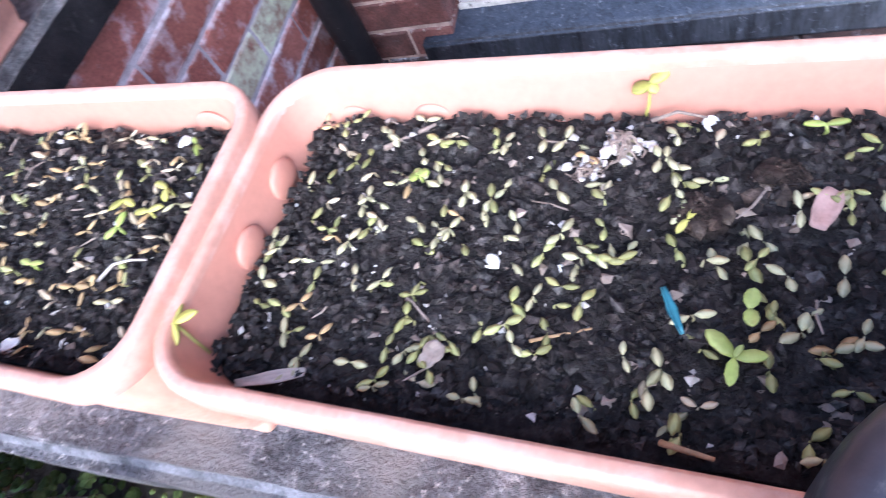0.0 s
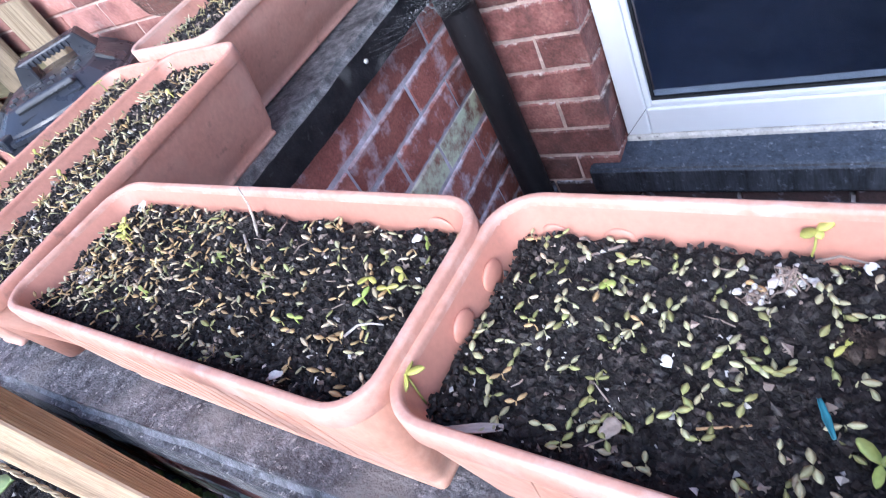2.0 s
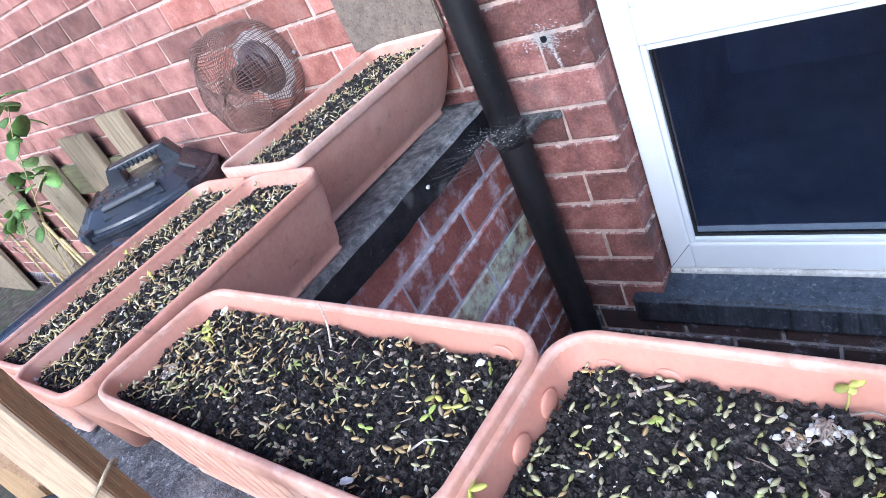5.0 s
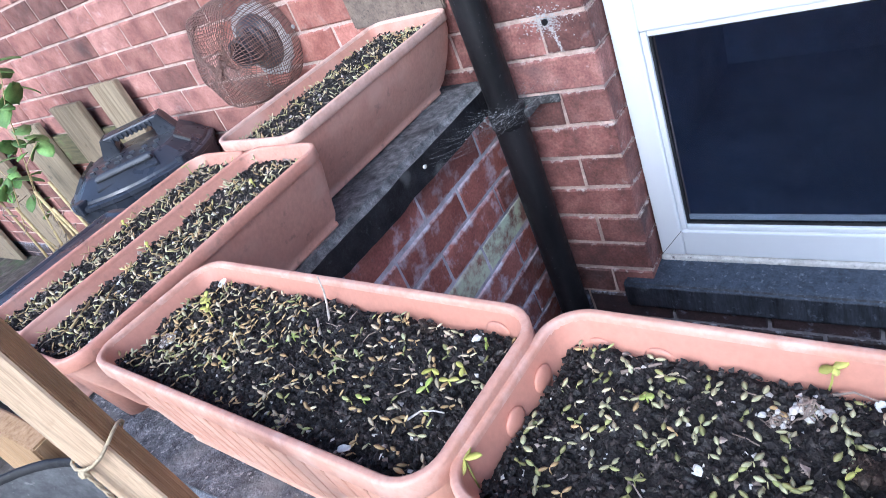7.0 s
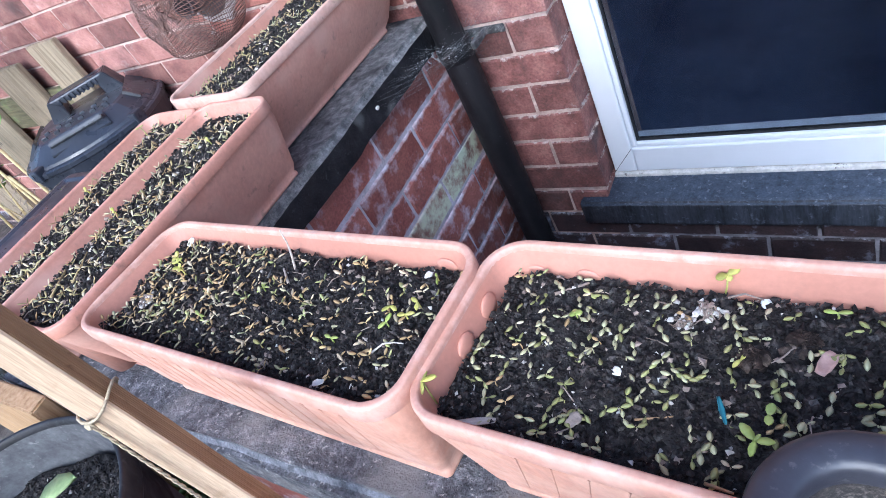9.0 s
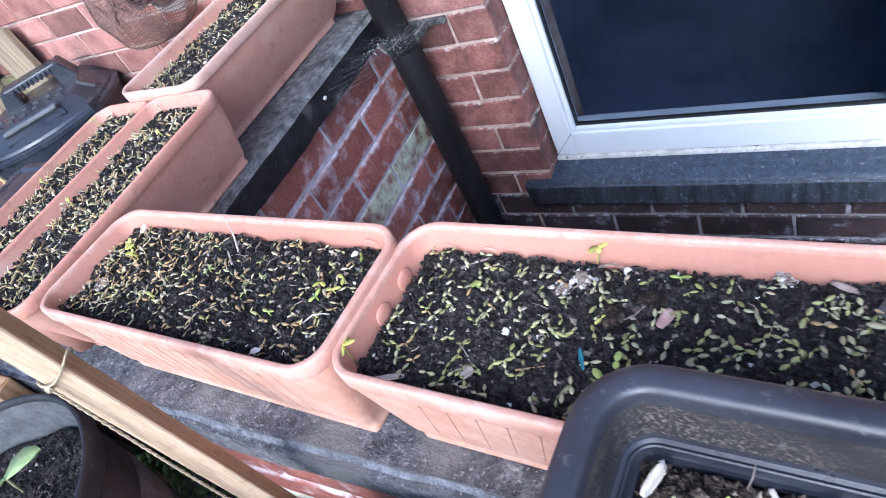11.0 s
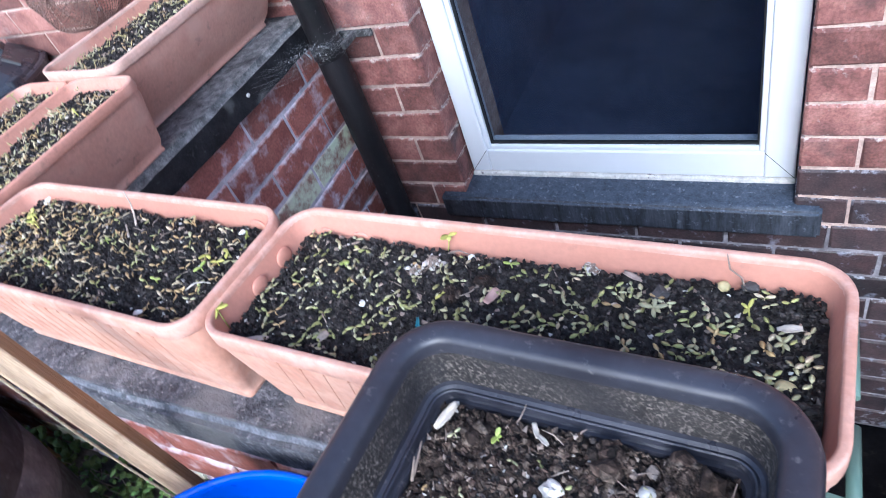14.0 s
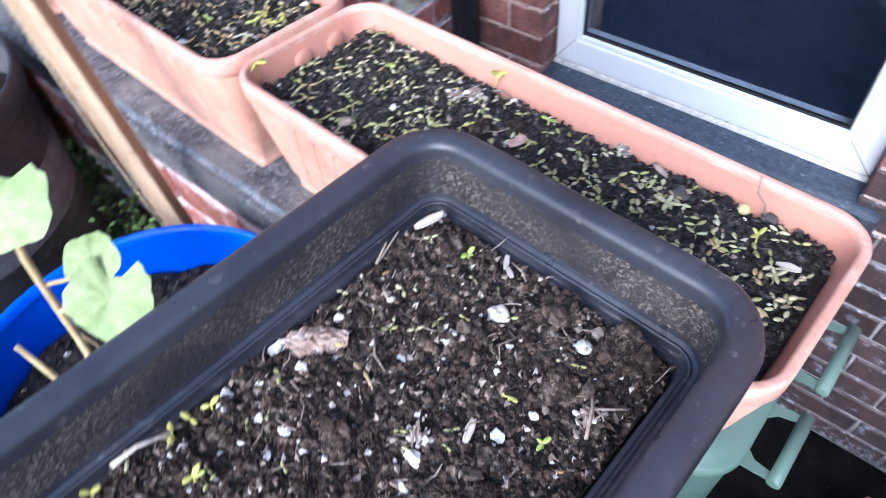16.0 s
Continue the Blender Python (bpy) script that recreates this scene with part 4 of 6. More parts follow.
weed(M1, H1, -0.070, 0.070, 0.017, [(35, 25, 0.014, 0.011), (215, 10, 0.013, 0.012), (300, 0, 0.008, 0.008)], "tall light green weed against the trough wall", GREENISH, (0.003, 0.006))
weed(M1, H1, -0.026, -0.021, 0.008, [(80, 30, 0.012, 0.010), (280, 15, 0.010, 0.009)], "fresh bright green round-leaved weed")
weed(M1, H1, -0.030, -0.039, 0.009, [(140, 25, 0.019, 0.010), (10, 12, 0.016, 0.008), (265, 5, 0.015, 0.0075), (60, 30, 0.008, 0.004)], "largest fresh bright green weed in the trough")
weed(M1, H1, 0.126, 0.031, 0.012, [(175, 15, 0.018, 0.008), (20, 20, 0.016, 0.007), (280, 15, 0.014, 0.006), (90, 30, 0.012, 0.006), (330, 10, 0.010, 0.005)], "grey-green star-shaped weed among pale seedlings", LEAF_PALE)
weed(M1, H1, -0.002, 0.062, 0.006, [(175, 10, 0.012, 0.005), (10, 15, 0.013, 0.005)], "green seedling pair near the trough wall")
weed(M1, H1, -0.048, 0.015, 0.006, [(60, 10, 0.011, 0.005), (240, 10, 0.011, 0.005)], "green seedling pair on compost", GREENISH)
weed(M1, H1, 0.188, 0.046, 0.012, [(70, 50, 0.013, 0.005), (250, 30, 0.012, 0.005), (160, 40, 0.010, 0.004)], "upright pale green weed", GREENISH)
weed(M1, H1, 0.212, 0.020, 0.012, [(40, 50, 0.014, 0.005), (230, 30, 0.012, 0.005), (130, 20, 0.011, 0.005), (310, 15, 0.011, 0.005)], "upright pale green weed", LEAF_PALE)
for k, (x, y) in enumerate(((-0.160, 0.026), (-0.176, 0.036), (-0.138, 0.016))):
    weed(M2, H2, x, y, 0.014, [(40 + 90 * k, 30, 0.013, 0.009), (200 + 60 * k, 15, 0.012, 0.009), (120, 40, 0.009, 0.006)], "bright yellow-green weed among tan seedlings", GREENISH)
for k, (x, y) in enumerate(((0.180, 0.012), (0.167, 0.001), (0.186, 0.025), (0.162, 0.017))):
    weed(M2, H2, x, y, 0.008, [(20 + 70 * k, 15, 0.014, 0.007), (190 + 50 * k, 10, 0.013, 0.007)], "yellow-green weed among tan seedlings", GREENISH if k != 1 else LEAF_BRIGHT)
weed(M2, H2, -0.010, 0.018, 0.007, [(10, 10, 0.013, 0.004), (130, 15, 0.012, 0.004), (250, 10, 0.012, 0.004), (70, 30, 0.008, 0.003)], "green star-shaped weed in the crowded trough")
weed(M2, H2, 0.120, -0.023, 0.006, [(170, 10, 0.014, 0.006), (10, 15, 0.012, 0.005)], "green seedling pair on dark compost")
weed(M2, H2, -0.064, -0.029, 0.009, [(160, 20, 0.014, 0.006), (0, 5, 0.011, 0.004)], "green seedling pair on dark compost")
weed(M2, H2, -0.202, -0.052, 0.008, [(150, 20, 0.013, 0.006), (330, 20, 0.014, 0.006), (60, 20, 0.010, 0.005)], "pale seedling cluster in the trough corner", LEAF_PALE)
weed(M2, H2, 0.190, 0.053, 0.006, [(300, 10, 0.013, 0.004), (130, 20, 0.008, 0.004)], "green seedling by a white stone")
weed(M4, H4, -0.02, 0.052, 0.013, [(60, 30, 0.012, 0.009), (240, 10, 0.011, 0.007)], "yellow-green weed in the weathered trough", GREENISH)
weed(M4, H4, 0.13, -0.01, 0.013, [(60, 30, 0.010, 0.008), (240, 10, 0.009, 0.007)], "yellow-green weed in the weathered trough", GREENISH)
weed(M3, H3, 0.165, 0.045, 0.022, [(170, 20, 0.014, 0.007), (350, 10, 0.010, 0.005)], "light green weed beside the compost bin", LEAF_BRIGHT)
weed(M3, H3, 0.02, 0.04, 0.014, [(60, 30, 0.012, 0.009), (240, 10, 0.011, 0.007)], "yellow-green weed in the weathered trough", GREENISH)
weed(M5, H5, 0.02, -0.05, 0.014, [(60, 30, 0.012, 0.008), (240, 10, 0.011, 0.007)], "light green weed in the large trough", GREENISH)
weed(MB, HB, -0.047, 0.153, 0.007, [(80, 40, 0.010, 0.006), (260, 20, 0.009, 0.006), (10, 30, 0.006, 0.004)], "fresh green sprout among stones")
weed(MB, HB, 0.064, 0.083, 0.005, [(70, 30, 0.009, 0.005), (270, 20, 0.008, 0.004), (180, 30, 0.006, 0.003)], "fresh green sprout among stones")
weed(MB, HB, -0.055, -0.047, 0.005, [(60, 30, 0.011, 0.005), (240, 10, 0.009, 0.004)], "fresh green sprout among stones")
for x, y, turn in ((-0.065, 0.053, 20), (-0.055, -0.047, 100), (-0.088, -0.086, 60), (-0.086, -0.042, 150), (-0.087, -0.030, 200), (-0.086, -0.018, 80)):
    weed(MB, HB, x, y, 0.006, [(turn, 40, 0.011, 0.006), (turn + 165, 20, 0.009, 0.005)], "tiny green sprout on stony compost", GREENISH)
weed(MB, HB, 0.034, 0.093, 0.003, [(10, 10, 0.009, 0.004), (190, 10, 0.007, 0.004)], "yellowish seedling among stones", GREENISH)


# ---------------------------------------------------------------- stones and litter
def stone(m, height, x, y, r, label, mat=STONE, squash=(1, 1, 0.6), seed=1, rough=0.24, name="stone", lift=0.35):
    bm = bmesh.new()
    r *= 0.85
    rng = random.Random(seed * 7 + 1)
    cuts = [] if rough < 0.1 else [(Vector((rng.gauss(0, 1), rng.gauss(0, 1), rng.gauss(0, 1))).normalized(), rng.uniform(0.5, 0.85)) for _ in range(9)]
    add_blob(bm, (0, 0, 0), 1.0, (1, 1, 1), 0.0, random.Random(seed), 2 if r < 0.006 else 3)
    for v in bm.verts:
        p = v.co * (1 + rough * (1.7 * noise.noise(v.co * 1.6 + Vector((seed, 0, 0))) + 0.8 * noise.noise(v.co * 4 + Vector((0, seed, 0)))))
        for n, d in cuts:
            p -= n * max(0.0, p.dot(n) - d)
        v.co = Vector((p.x * squash[0], p.y * squash[1], p.z * squash[2])) * r
    ob = mesh_object(name, bm, mat, None, rough < 0.1)
    ob.matrix_world = m @ Matrix.Translation((x, y, height(x, y) + r * squash[2] * lift))
    return tagged(ob, label, name.replace("_", " "))


def flake(m, height, x, y, length, width, yaw, label, mat=DRY, name="dry_leaf", curl=0.3, tilt=10, lift=0.0055):
    """A crumpled dry leaf, chip or scrap with thickness."""
    rng = random.Random(int(abs(x * 7919 + y * 104729) * 100))
    bm = bmesh.new()
    n, k = 7, 5
    top = []
    for i in range(n):
        u = i / (n - 1)
        w = width * (0.35 + 0.65 * math.sin(math.pi * (0.1 + 0.8 * u))) * rng.uniform(0.8, 1.15)
        top.append([Vector(((u - 0.5) * length, (v / (k - 1) - 0.5) * w, curl * width * ((v / (k - 1) - 0.5) ** 2) * 2 + rng.uniform(-0.06, 0.06) * width)) for v in range(k)])
    rings = [row + [p - Vector((0, 0, 0.0007)) for p in row[::-1]] for row in top]
    loft(bm, rings, True, True)
    bmesh.ops.recalc_face_normals(bm, faces=bm.faces)
    ob = mesh_object(name, bm, mat, None, True)
    ob.matrix_world = m @ pose(x, y, height(x, y) + lift, tilt, -tilt * 0.5, yaw)
    return tagged(ob, label, name.replace("_", " "))


def twig(m, height, pts, r, label, mat=DRY, name="twig"):
    """A thin stalk through points given as x, y and height over the compost."""
    bm = bmesh.new()
    add_tube(bm, [(x, y, height(x, y) + z) for x, y, z in pts], r, 7, taper=0.6)
    ob = mesh_object(name, bm, mat, None, True)
    ob.matrix_world = m
    return tagged(ob, label, name)


def dry_clump(m, height, x, y, size, seed, label):
    """A tangle of withered roots and leaves."""
    rng = random.Random(seed)
    heap = Heap()
    for _ in range(26):
        a, d = rng.uniform(0, 6.3), rng.uniform(0, size)
        heap.lump((d * math.cos(a), d * math.sin(a) * 0.8, rng.uniform(0, size * 0.45)), rng.uniform(0.12, 0.26) * size, rng, 0.6, 0)
    for _ in range(26):
        a, b, d = rng.uniform(0, 6.3), rng.uniform(0, 6.3), size * rng.uniform(0.4, 1.0)
        heap.stick((0.4 * d * math.cos(a), 0.4 * d * math.sin(a), size * rng.uniform(0.2, 0.7)), (d * math.cos(b), d * math.sin(b), rng.uniform(0, 0.3) * size), 0.0006, 1, 0.004, rng)
    ob = heap.object("withered_root_clump", [STONE, DRY], m @ Matrix.Translation((x, y, height(x, y))))
    return tagged(ob, label, "withered roots", kind="stuff")


flake(M1, H1, -0.202, -0.070, 0.034, 0.0055, 15, "pale dry splinter of bark on compost", BARK, "bark_chip")
flake(M1, H1, -0.135, -0.050, 0.011, 0.008, 60, "pale papery flake on compost", DRY, "bark_chip")
stone(M1, H1, -0.122, -0.006, 0.0048, "small white stone on compost", seed=4)
dry_clump(M1, H1, -0.076, 0.054, 0.0125, 5, "bleached clump of withered roots on compost")
dry_clump(M1, H1, -0.090, 0.041, 0.010, 6, "tan curl of withered roots on compost")
stone(M1, H1, -0.042, 0.067, 0.0055, "white bulb beside the trough wall", name="bulb", seed=9)
flake(M1, H1, -0.050, -0.025, 0.018, 0.0034, 115, "turquoise plastic scrap on compost", TURQ, "plastic_scrap", 0.5)
flake(M1, H1, -0.003, 0.022, 0.017, 0.010, 70, "pinkish dry leaf piece on compost", material("pink_dry_leaf", [(0.45, 0.27, 0.22), (0.58, 0.4, 0.34)], 60, 0.7, 250, 0.4), "dry_leaf")
stone(M1, H1, 0.125, 0.051, 0.009, "grey stone among seedlings", GREYSTONE, (1, 1, 0.7), 13)
stone(M1, H1, 0.186, 0.071, 0.008, "grey stone beside the trough wall", GREYSTONE, (1, 0.8, 0.8), 14)
stone(M1, H1, 0.168, 0.070, 0.006, "tan snail shell beside the trough wall", STEM, (1, 0.9, 0.8), 15, 0.05, "snail_shell")
stone(M1, H1, 0.217, -0.010, 0.007, "beige snail shell on compost", STEM, (1.2, 0.8, 0.6), 16, 0.05, "snail_shell")
dry_clump(M1, H1, 0.066, 0.071, 0.008, 17, "tan curl of withered roots on compost")
flake(M1, H1, 0.215, 0.038, 0.016, 0.006, 10, "pale yellow scrap of dry leaf", BARK, "dry_leaf")
flake(M1, H1, 0.102, 0.066, 0.018, 0.007, 160, "tan dry leaf beside the trough wall", DRY, "dry_leaf")
twig(M1, H1, [(0.184, 0.068, 0.003), (0.180, 0.071, 0.014), (0.172, 0.072, 0.022), (0.170, 0.071, 0.036)], 0.0009, "curved dry stalk standing at the trough wall")
twig(M1, H1, [(-0.066, 0.066, 0.004), (-0.056, 0.069, 0.008), (-0.044, 0.067, 0.005)], 0.0009, "tan stalk beside the trough wall")
twig(M1, H1, [(-0.050, -0.069, 0.003), (-0.034, -0.073, 0.006)], 0.0012, "short brown twig on compost", TIMBER)
twig(M1, H1, [(-0.099, -0.039, 0.002), (-0.077, -0.032, 0.004)], 0.0008, "short brown twig on compost", TIMBER)
twig(M1, H1, [(-0.190, 0.052, 0.002), (-0.166, 0.066, 0.004)], 0.0015, "pale dry twig on compost")

stone(M2, H2, 0.174, 0.060, 0.006, "white stone in the crowded trough", seed=21)
stone(M2, H2, -0.121, 0.059, 0.006, "grey stone in the crowded trough", GREYSTONE, (1, 1, 0.8), 22)
dry_clump(M2, H2, -0.180, -0.022, 0.013, 24, "pale crumpled litter among tan seedlings")
twig(M2, H2, [(0.010, 0.048, 0.003), (0.004, 0.058, 0.012), (0.000, 0.064, 0.020), (-0.002, 0.067, 0.034)], 0.0013, "pale dry stalk leaning on the rim", BARK)
twig(M2, H2, [(0.014, 0.030, 0.002), (-0.001, 0.044, 0.006)], 0.0016, "pale dry stalk on compost", BARK)
twig(M2, H2, [(-0.020, 0.033, 0.002), (-0.022, 0.047, 0.003)], 0.0013, "grey dry stalk on compost", GREYSTONE)
twig(M2, H2, [(0.168, -0.027, 0.003), (0.176, -0.019, 0.006), (0.186, -0.016, 0.005), (0.195, -0.015, 0.003)], 0.0009, "curved white root on compost", STONE)
flake(M2, H2, -0.185, 0.064, 0.012, 0.006, 80, "pale dry leaf stub by the rim", STONE, "dry_leaf", 0.4, 40, 0.006)
flake(M2, H2, 0.138, -0.065, 0.011, 0.006, 20, "white flake beside the trough wall", STONE, "bark_chip")
dry_clump(M2, H2, 0.061, -0.058, 0.007, 25, "reddish withered litter in the crowded trough")
twig(M4, H4, [(-0.14, 0.0, 0.004), (-0.09, 0.035, 0.008)], 0.0013, "pale straw lying across seedlings", STEM)
twig(M4, H4, [(-0.165, 0.02, 0.004), (-0.125, 0.05, 0.006)], 0.0016, "pale straw lying across seedlings", STEM)
stone(M4, H4, -0.08, 0.045, 0.006, "pinkish stone in the weathered trough", STONE, (1, 1, 0.7), 31)

flake(MB, HB, -0.084, 0.157, 0.022, 0.0065, 70, "bone-coloured wood chip on stony compost", BARK, "bark_chip", 0.6)
stone(MB, HB, -0.004, 0.131, 0.0088, "white stone on compost", seed=41, squash=(1.1, 0.9, 0.6), lift=0.8)
stone(MB, HB, 0.047, 0.145, 0.0062, "round grey pebble on compost", material("smooth_pebble", [(0.4, 0.385, 0.355), (0.58, 0.555, 0.51)], 90, 0.7, 300, 0.3), (1, 0.92, 0.7), 42, 0.09, "pebble", 0.6)


def clod(m, height, x, y, r, seed, label):
    """A crumbling lump of compost: a core crusted with crumbs."""
    rng = random.Random(seed)
    heap = Heap()
    for _ in range(26):
        p = Vector((rng.gauss(0, 0.42), rng.gauss(0, 0.42), rng.gauss(0.1, 0.3))) * r
        heap.lump(p, r * rng.uniform(0.35, 0.6), rng, 0.8, 0)
    for _ in range(1500):
        d = Vector((rng.gauss(0, 1), rng.gauss(0, 1), rng.gauss(0, 1))).normalized()
        k = r * (0.86 + 0.3 * noise.noise(d * 1.7 + Vector((seed, 0, 0))))
        heap.grit((d.x * k * 1.1, d.y * k * 0.95, abs(d.z) * k * 0.85), rng.uniform(0.0004, 0.0013), rng, 0)
    ob = heap.object("clod", [CRUMB_BROWN], m @ Matrix.Translation((x, y, height(x, y))))
    return tagged(ob, label, "clod", kind="stuff")


CLODS = ((-0.060, 0.152, 0.011), (-0.006, 0.110, 0.010), (-0.082, 0.128, 0.009), (-0.028, 0.090, 0.009), (0.052, 0.118, 0.010), (-0.020, 0.015, 0.010), (0.060, 0.040, 0.012), (-0.068, -0.025, 0.009))
clod(M1, H1, -0.016, 0.039, 0.0095, 12, "dark earthy clod on compost in the trough")
clod(M1, H1, -0.043, 0.019, 0.0085, 27, "dark earthy clod on compost in the trough")
clod(M2, H2, 0.120, 0.063, 0.007, 23, "dark clod in the crowded trough")
clod(MB, HB, 0.021, 0.160, 0.0105, 43, "brown earthy clod by the pot wall")
clod(MB, HB, 0.066, 0.158, 0.0145, 44, "dark clod of compost by the pot wall")
for k, (x, y, r) in enumerate(CLODS):
    clod(MB, HB, x, y, r, 80 + k, "dark lump of compost in the black pot")
stone(MB, HB, 0.047, 0.160, 0.0055, "tan stone on compost", DRY, (1, 1, 0.8), 45)
flake(MB, HB, -0.026, 0.166, 0.011, 0.004, 120, "white chip on compost", BARK, "bark_chip")
flake(MB, HB, -0.019, 0.160, 0.009, 0.004, 150, "white chip on compost", BARK, "bark_chip")
DEAD_LEAF = material("dead_leaf", [(0.2, 0.125, 0.095), (0.36, 0.26, 0.205), (0.5, 0.41, 0.36)], 120, 0.75, 400, 0.4)


def crumpled_leaf(m, height, x, y, length, width, yaw, label):
    """A folded, creased dead leaf with a torn edge."""
    rng = random.Random(19)
    bm = bmesh.new()
    n, k = 22, 15
    top = []
    for i in range(n):
        u = i / (n - 1)
        w = width * (0.4 + 0.6 * math.sin(math.pi * (0.08 + 0.84 * u))) * rng.uniform(0.88, 1.1)
        row = []
        for v in range(k):
            s = v / (k - 1) - 0.5
            q = Vector((u * 3.1, s * 4.3, 1.7))
            fold = 0.22 * abs(noise.noise(q * 1.3)) + 0.3 * abs(noise.noise(q * 2.7 + Vector((9, 0, 0)))) + 0.1 * noise.noise(q * 7)
            row.append(Vector(((u - 0.5) * length + 0.1 * width * noise.noise(q * 2), s * w, width * (0.55 * fold + 0.25 * (1 - 4 * s * s)))))
        top.append(row)
    loft(bm, [row + [p - Vector((0, 0, 0.0006)) for p in row[::-1]] for row in top], True, True)
    bmesh.ops.recalc_face_normals(bm, faces=bm.faces)
    ob = mesh_object("dry_leaf", bm, DEAD_LEAF, None, False)
    ob.matrix_world = m @ pose(x, y, height(x, y) + 0.002, 4, -3, yaw)
    return tagged(ob, label, "dry leaf")


crumpled_leaf(MB, HB, -0.0735, 0.049, 0.037, 0.023, 40, "crumpled tan dead leaf on stony compost")
flake(MB, HB, -0.088, 0.030, 0.012, 0.007, 80, "torn pale scrap of dead leaf on compost", STONE, "dry_leaf", 0.9, 15, 0.004)
twig(MB, HB, [(-0.090, -0.072, 0.006), (-0.089, -0.058, 0.010), (-0.085, -0.042, 0.009)], 0.0018, "pale grey dead twig on compost", BARK)
for k, (x, y, r) in enumerate(((-0.078, 0.068, 0.0048), (-0.088, -0.008, 0.0052), (-0.067, 0.030, 0.0045), (-0.030, 0.073, 0.0034), (-0.044, 0.000, 0.0042), (0.020, 0.034, 0.0062), (0.024, 0.020, 0.0038),
                               (-0.062, -0.004, 0.0045), (-0.041, -0.015, 0.0036), (-0.017, 0.104, 0.0032), (0.043, 0.073, 0.0052), (0.064, 0.166, 0.0030), (0.051, 0.094, 0.0032), (0.078, 0.076, 0.0036), (0.019, 0.101, 0.0030), (-0.062, 0.098, 0.003))):
    stone(MB, HB, x, y, r * 1.1, "white stone on compost", STONE, (1.15, 0.85, 0.6), 60 + k, lift=0.75)
flake(MB, HB, 0.030, 0.065, 0.014, 0.005, 110, "white chip on compost", BARK, "bark_chip", 0.5)
twig(MB, HB, [(0.079, 0.100, 0.003), (0.073, 0.113, 0.008), (0.064, 0.128, 0.005)], 0.0012, "pale branching twig on compost")
twig(MB, HB, [(0.073, 0.113, 0.007), (0.084, 0.122, 0.008), (0.088, 0.129, 0.006)], 0.0008, "pale branching twig on compost")
twig(MB, HB, [(-0.045, 0.052, 0.003), (-0.034, 0.051, 0.005), (-0.025, 0.047, 0.003)], 0.0013, "pale grass stem on compost", STEM)
twig(MB, HB, [(-0.045, 0.069, 0.003), (-0.037, 0.061, 0.005), (-0.027, 0.059, 0.003)], 0.0009, "pale grass stem on compost")
twig(MB, HB, [(0.006, 0.128, 0.003), (0.015, 0.123, 0.008), (0.011, 0.113, 0.008), (0.017, 0.106, 0.003)], 0.0006, "curly dry root on compost")
twig(MB, HB, [(-0.090, 0.112, 0.003), (-0.089, 0.122, 0.014)], 0.0012, "pale grass stem by the pot wall")
twig(MB, HB, [(-0.090, 0.115, 0.004), (-0.088, 0.132, 0.012)], 0.001, "pale grass stem by the pot wall")
dry_clump(MB, HB, 0.074, 0.112, 0.009, 71, "knot of dry roots on stony compost")
dry_clump(MB, HB, 0.012, 0.044, 0.008, 72, "knot of dry roots on stony compost")


# ---------------------------------------------------------------- timber stake and twine
STAKE_FOOT, STAKE_UP = Vector((0.173, -0.977, GROUND_Z)), Vector((-0.074, -0.030, 1.0)).normalized()


def stake():
    turn = Vector((0, 0, 1)).rotation_difference(STAKE_UP).to_matrix().to_4x4()
    base = empty("timber_stake", Matrix.Translation(STAKE_FOOT) @ turn @ pose(0, 0, 0, 0, 0, 45))
    h, a = 0.98, 0.0105
    bm = bmesh.new()
    rings = []
    for k in range(30):
        z = h * k / 29
        w = 0.0005 * noise.noise((0, 3, z * 20))
        c, s = 0.0012, a + w
        rings.append([Vector((x, y, z)) for x, y in ((-s, -s + c), (-s + c, -s), (s - c, -s), (s, -s + c), (s, s - c), (s - c, s), (-s + c, s), (-s, s - c))])
    loft(bm, rings, True, True)
    bmesh.ops.recalc_face_normals(bm, faces=bm.faces)
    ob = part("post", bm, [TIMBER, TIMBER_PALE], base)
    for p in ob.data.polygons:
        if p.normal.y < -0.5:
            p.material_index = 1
    # reeded grooves along one face
    for k in range(9):
        y = -0.0075 + 0.015 * k / 8
        bm = bmesh.new()
        add_box(bm, (a - 0.0002, y - 0.00055, 0.0), (a + 0.0004, y + 0.00055, h), 0.0002)
        part("reed", bm, TIMBER, base)
    return tagged(base, "square reeded timber stake, pale on one side, standing by the wall", "stake")


stake()


def stake_at(z):
    return STAKE_FOOT + STAKE_UP * ((z - GROUND_Z) / STAKE_UP.z)


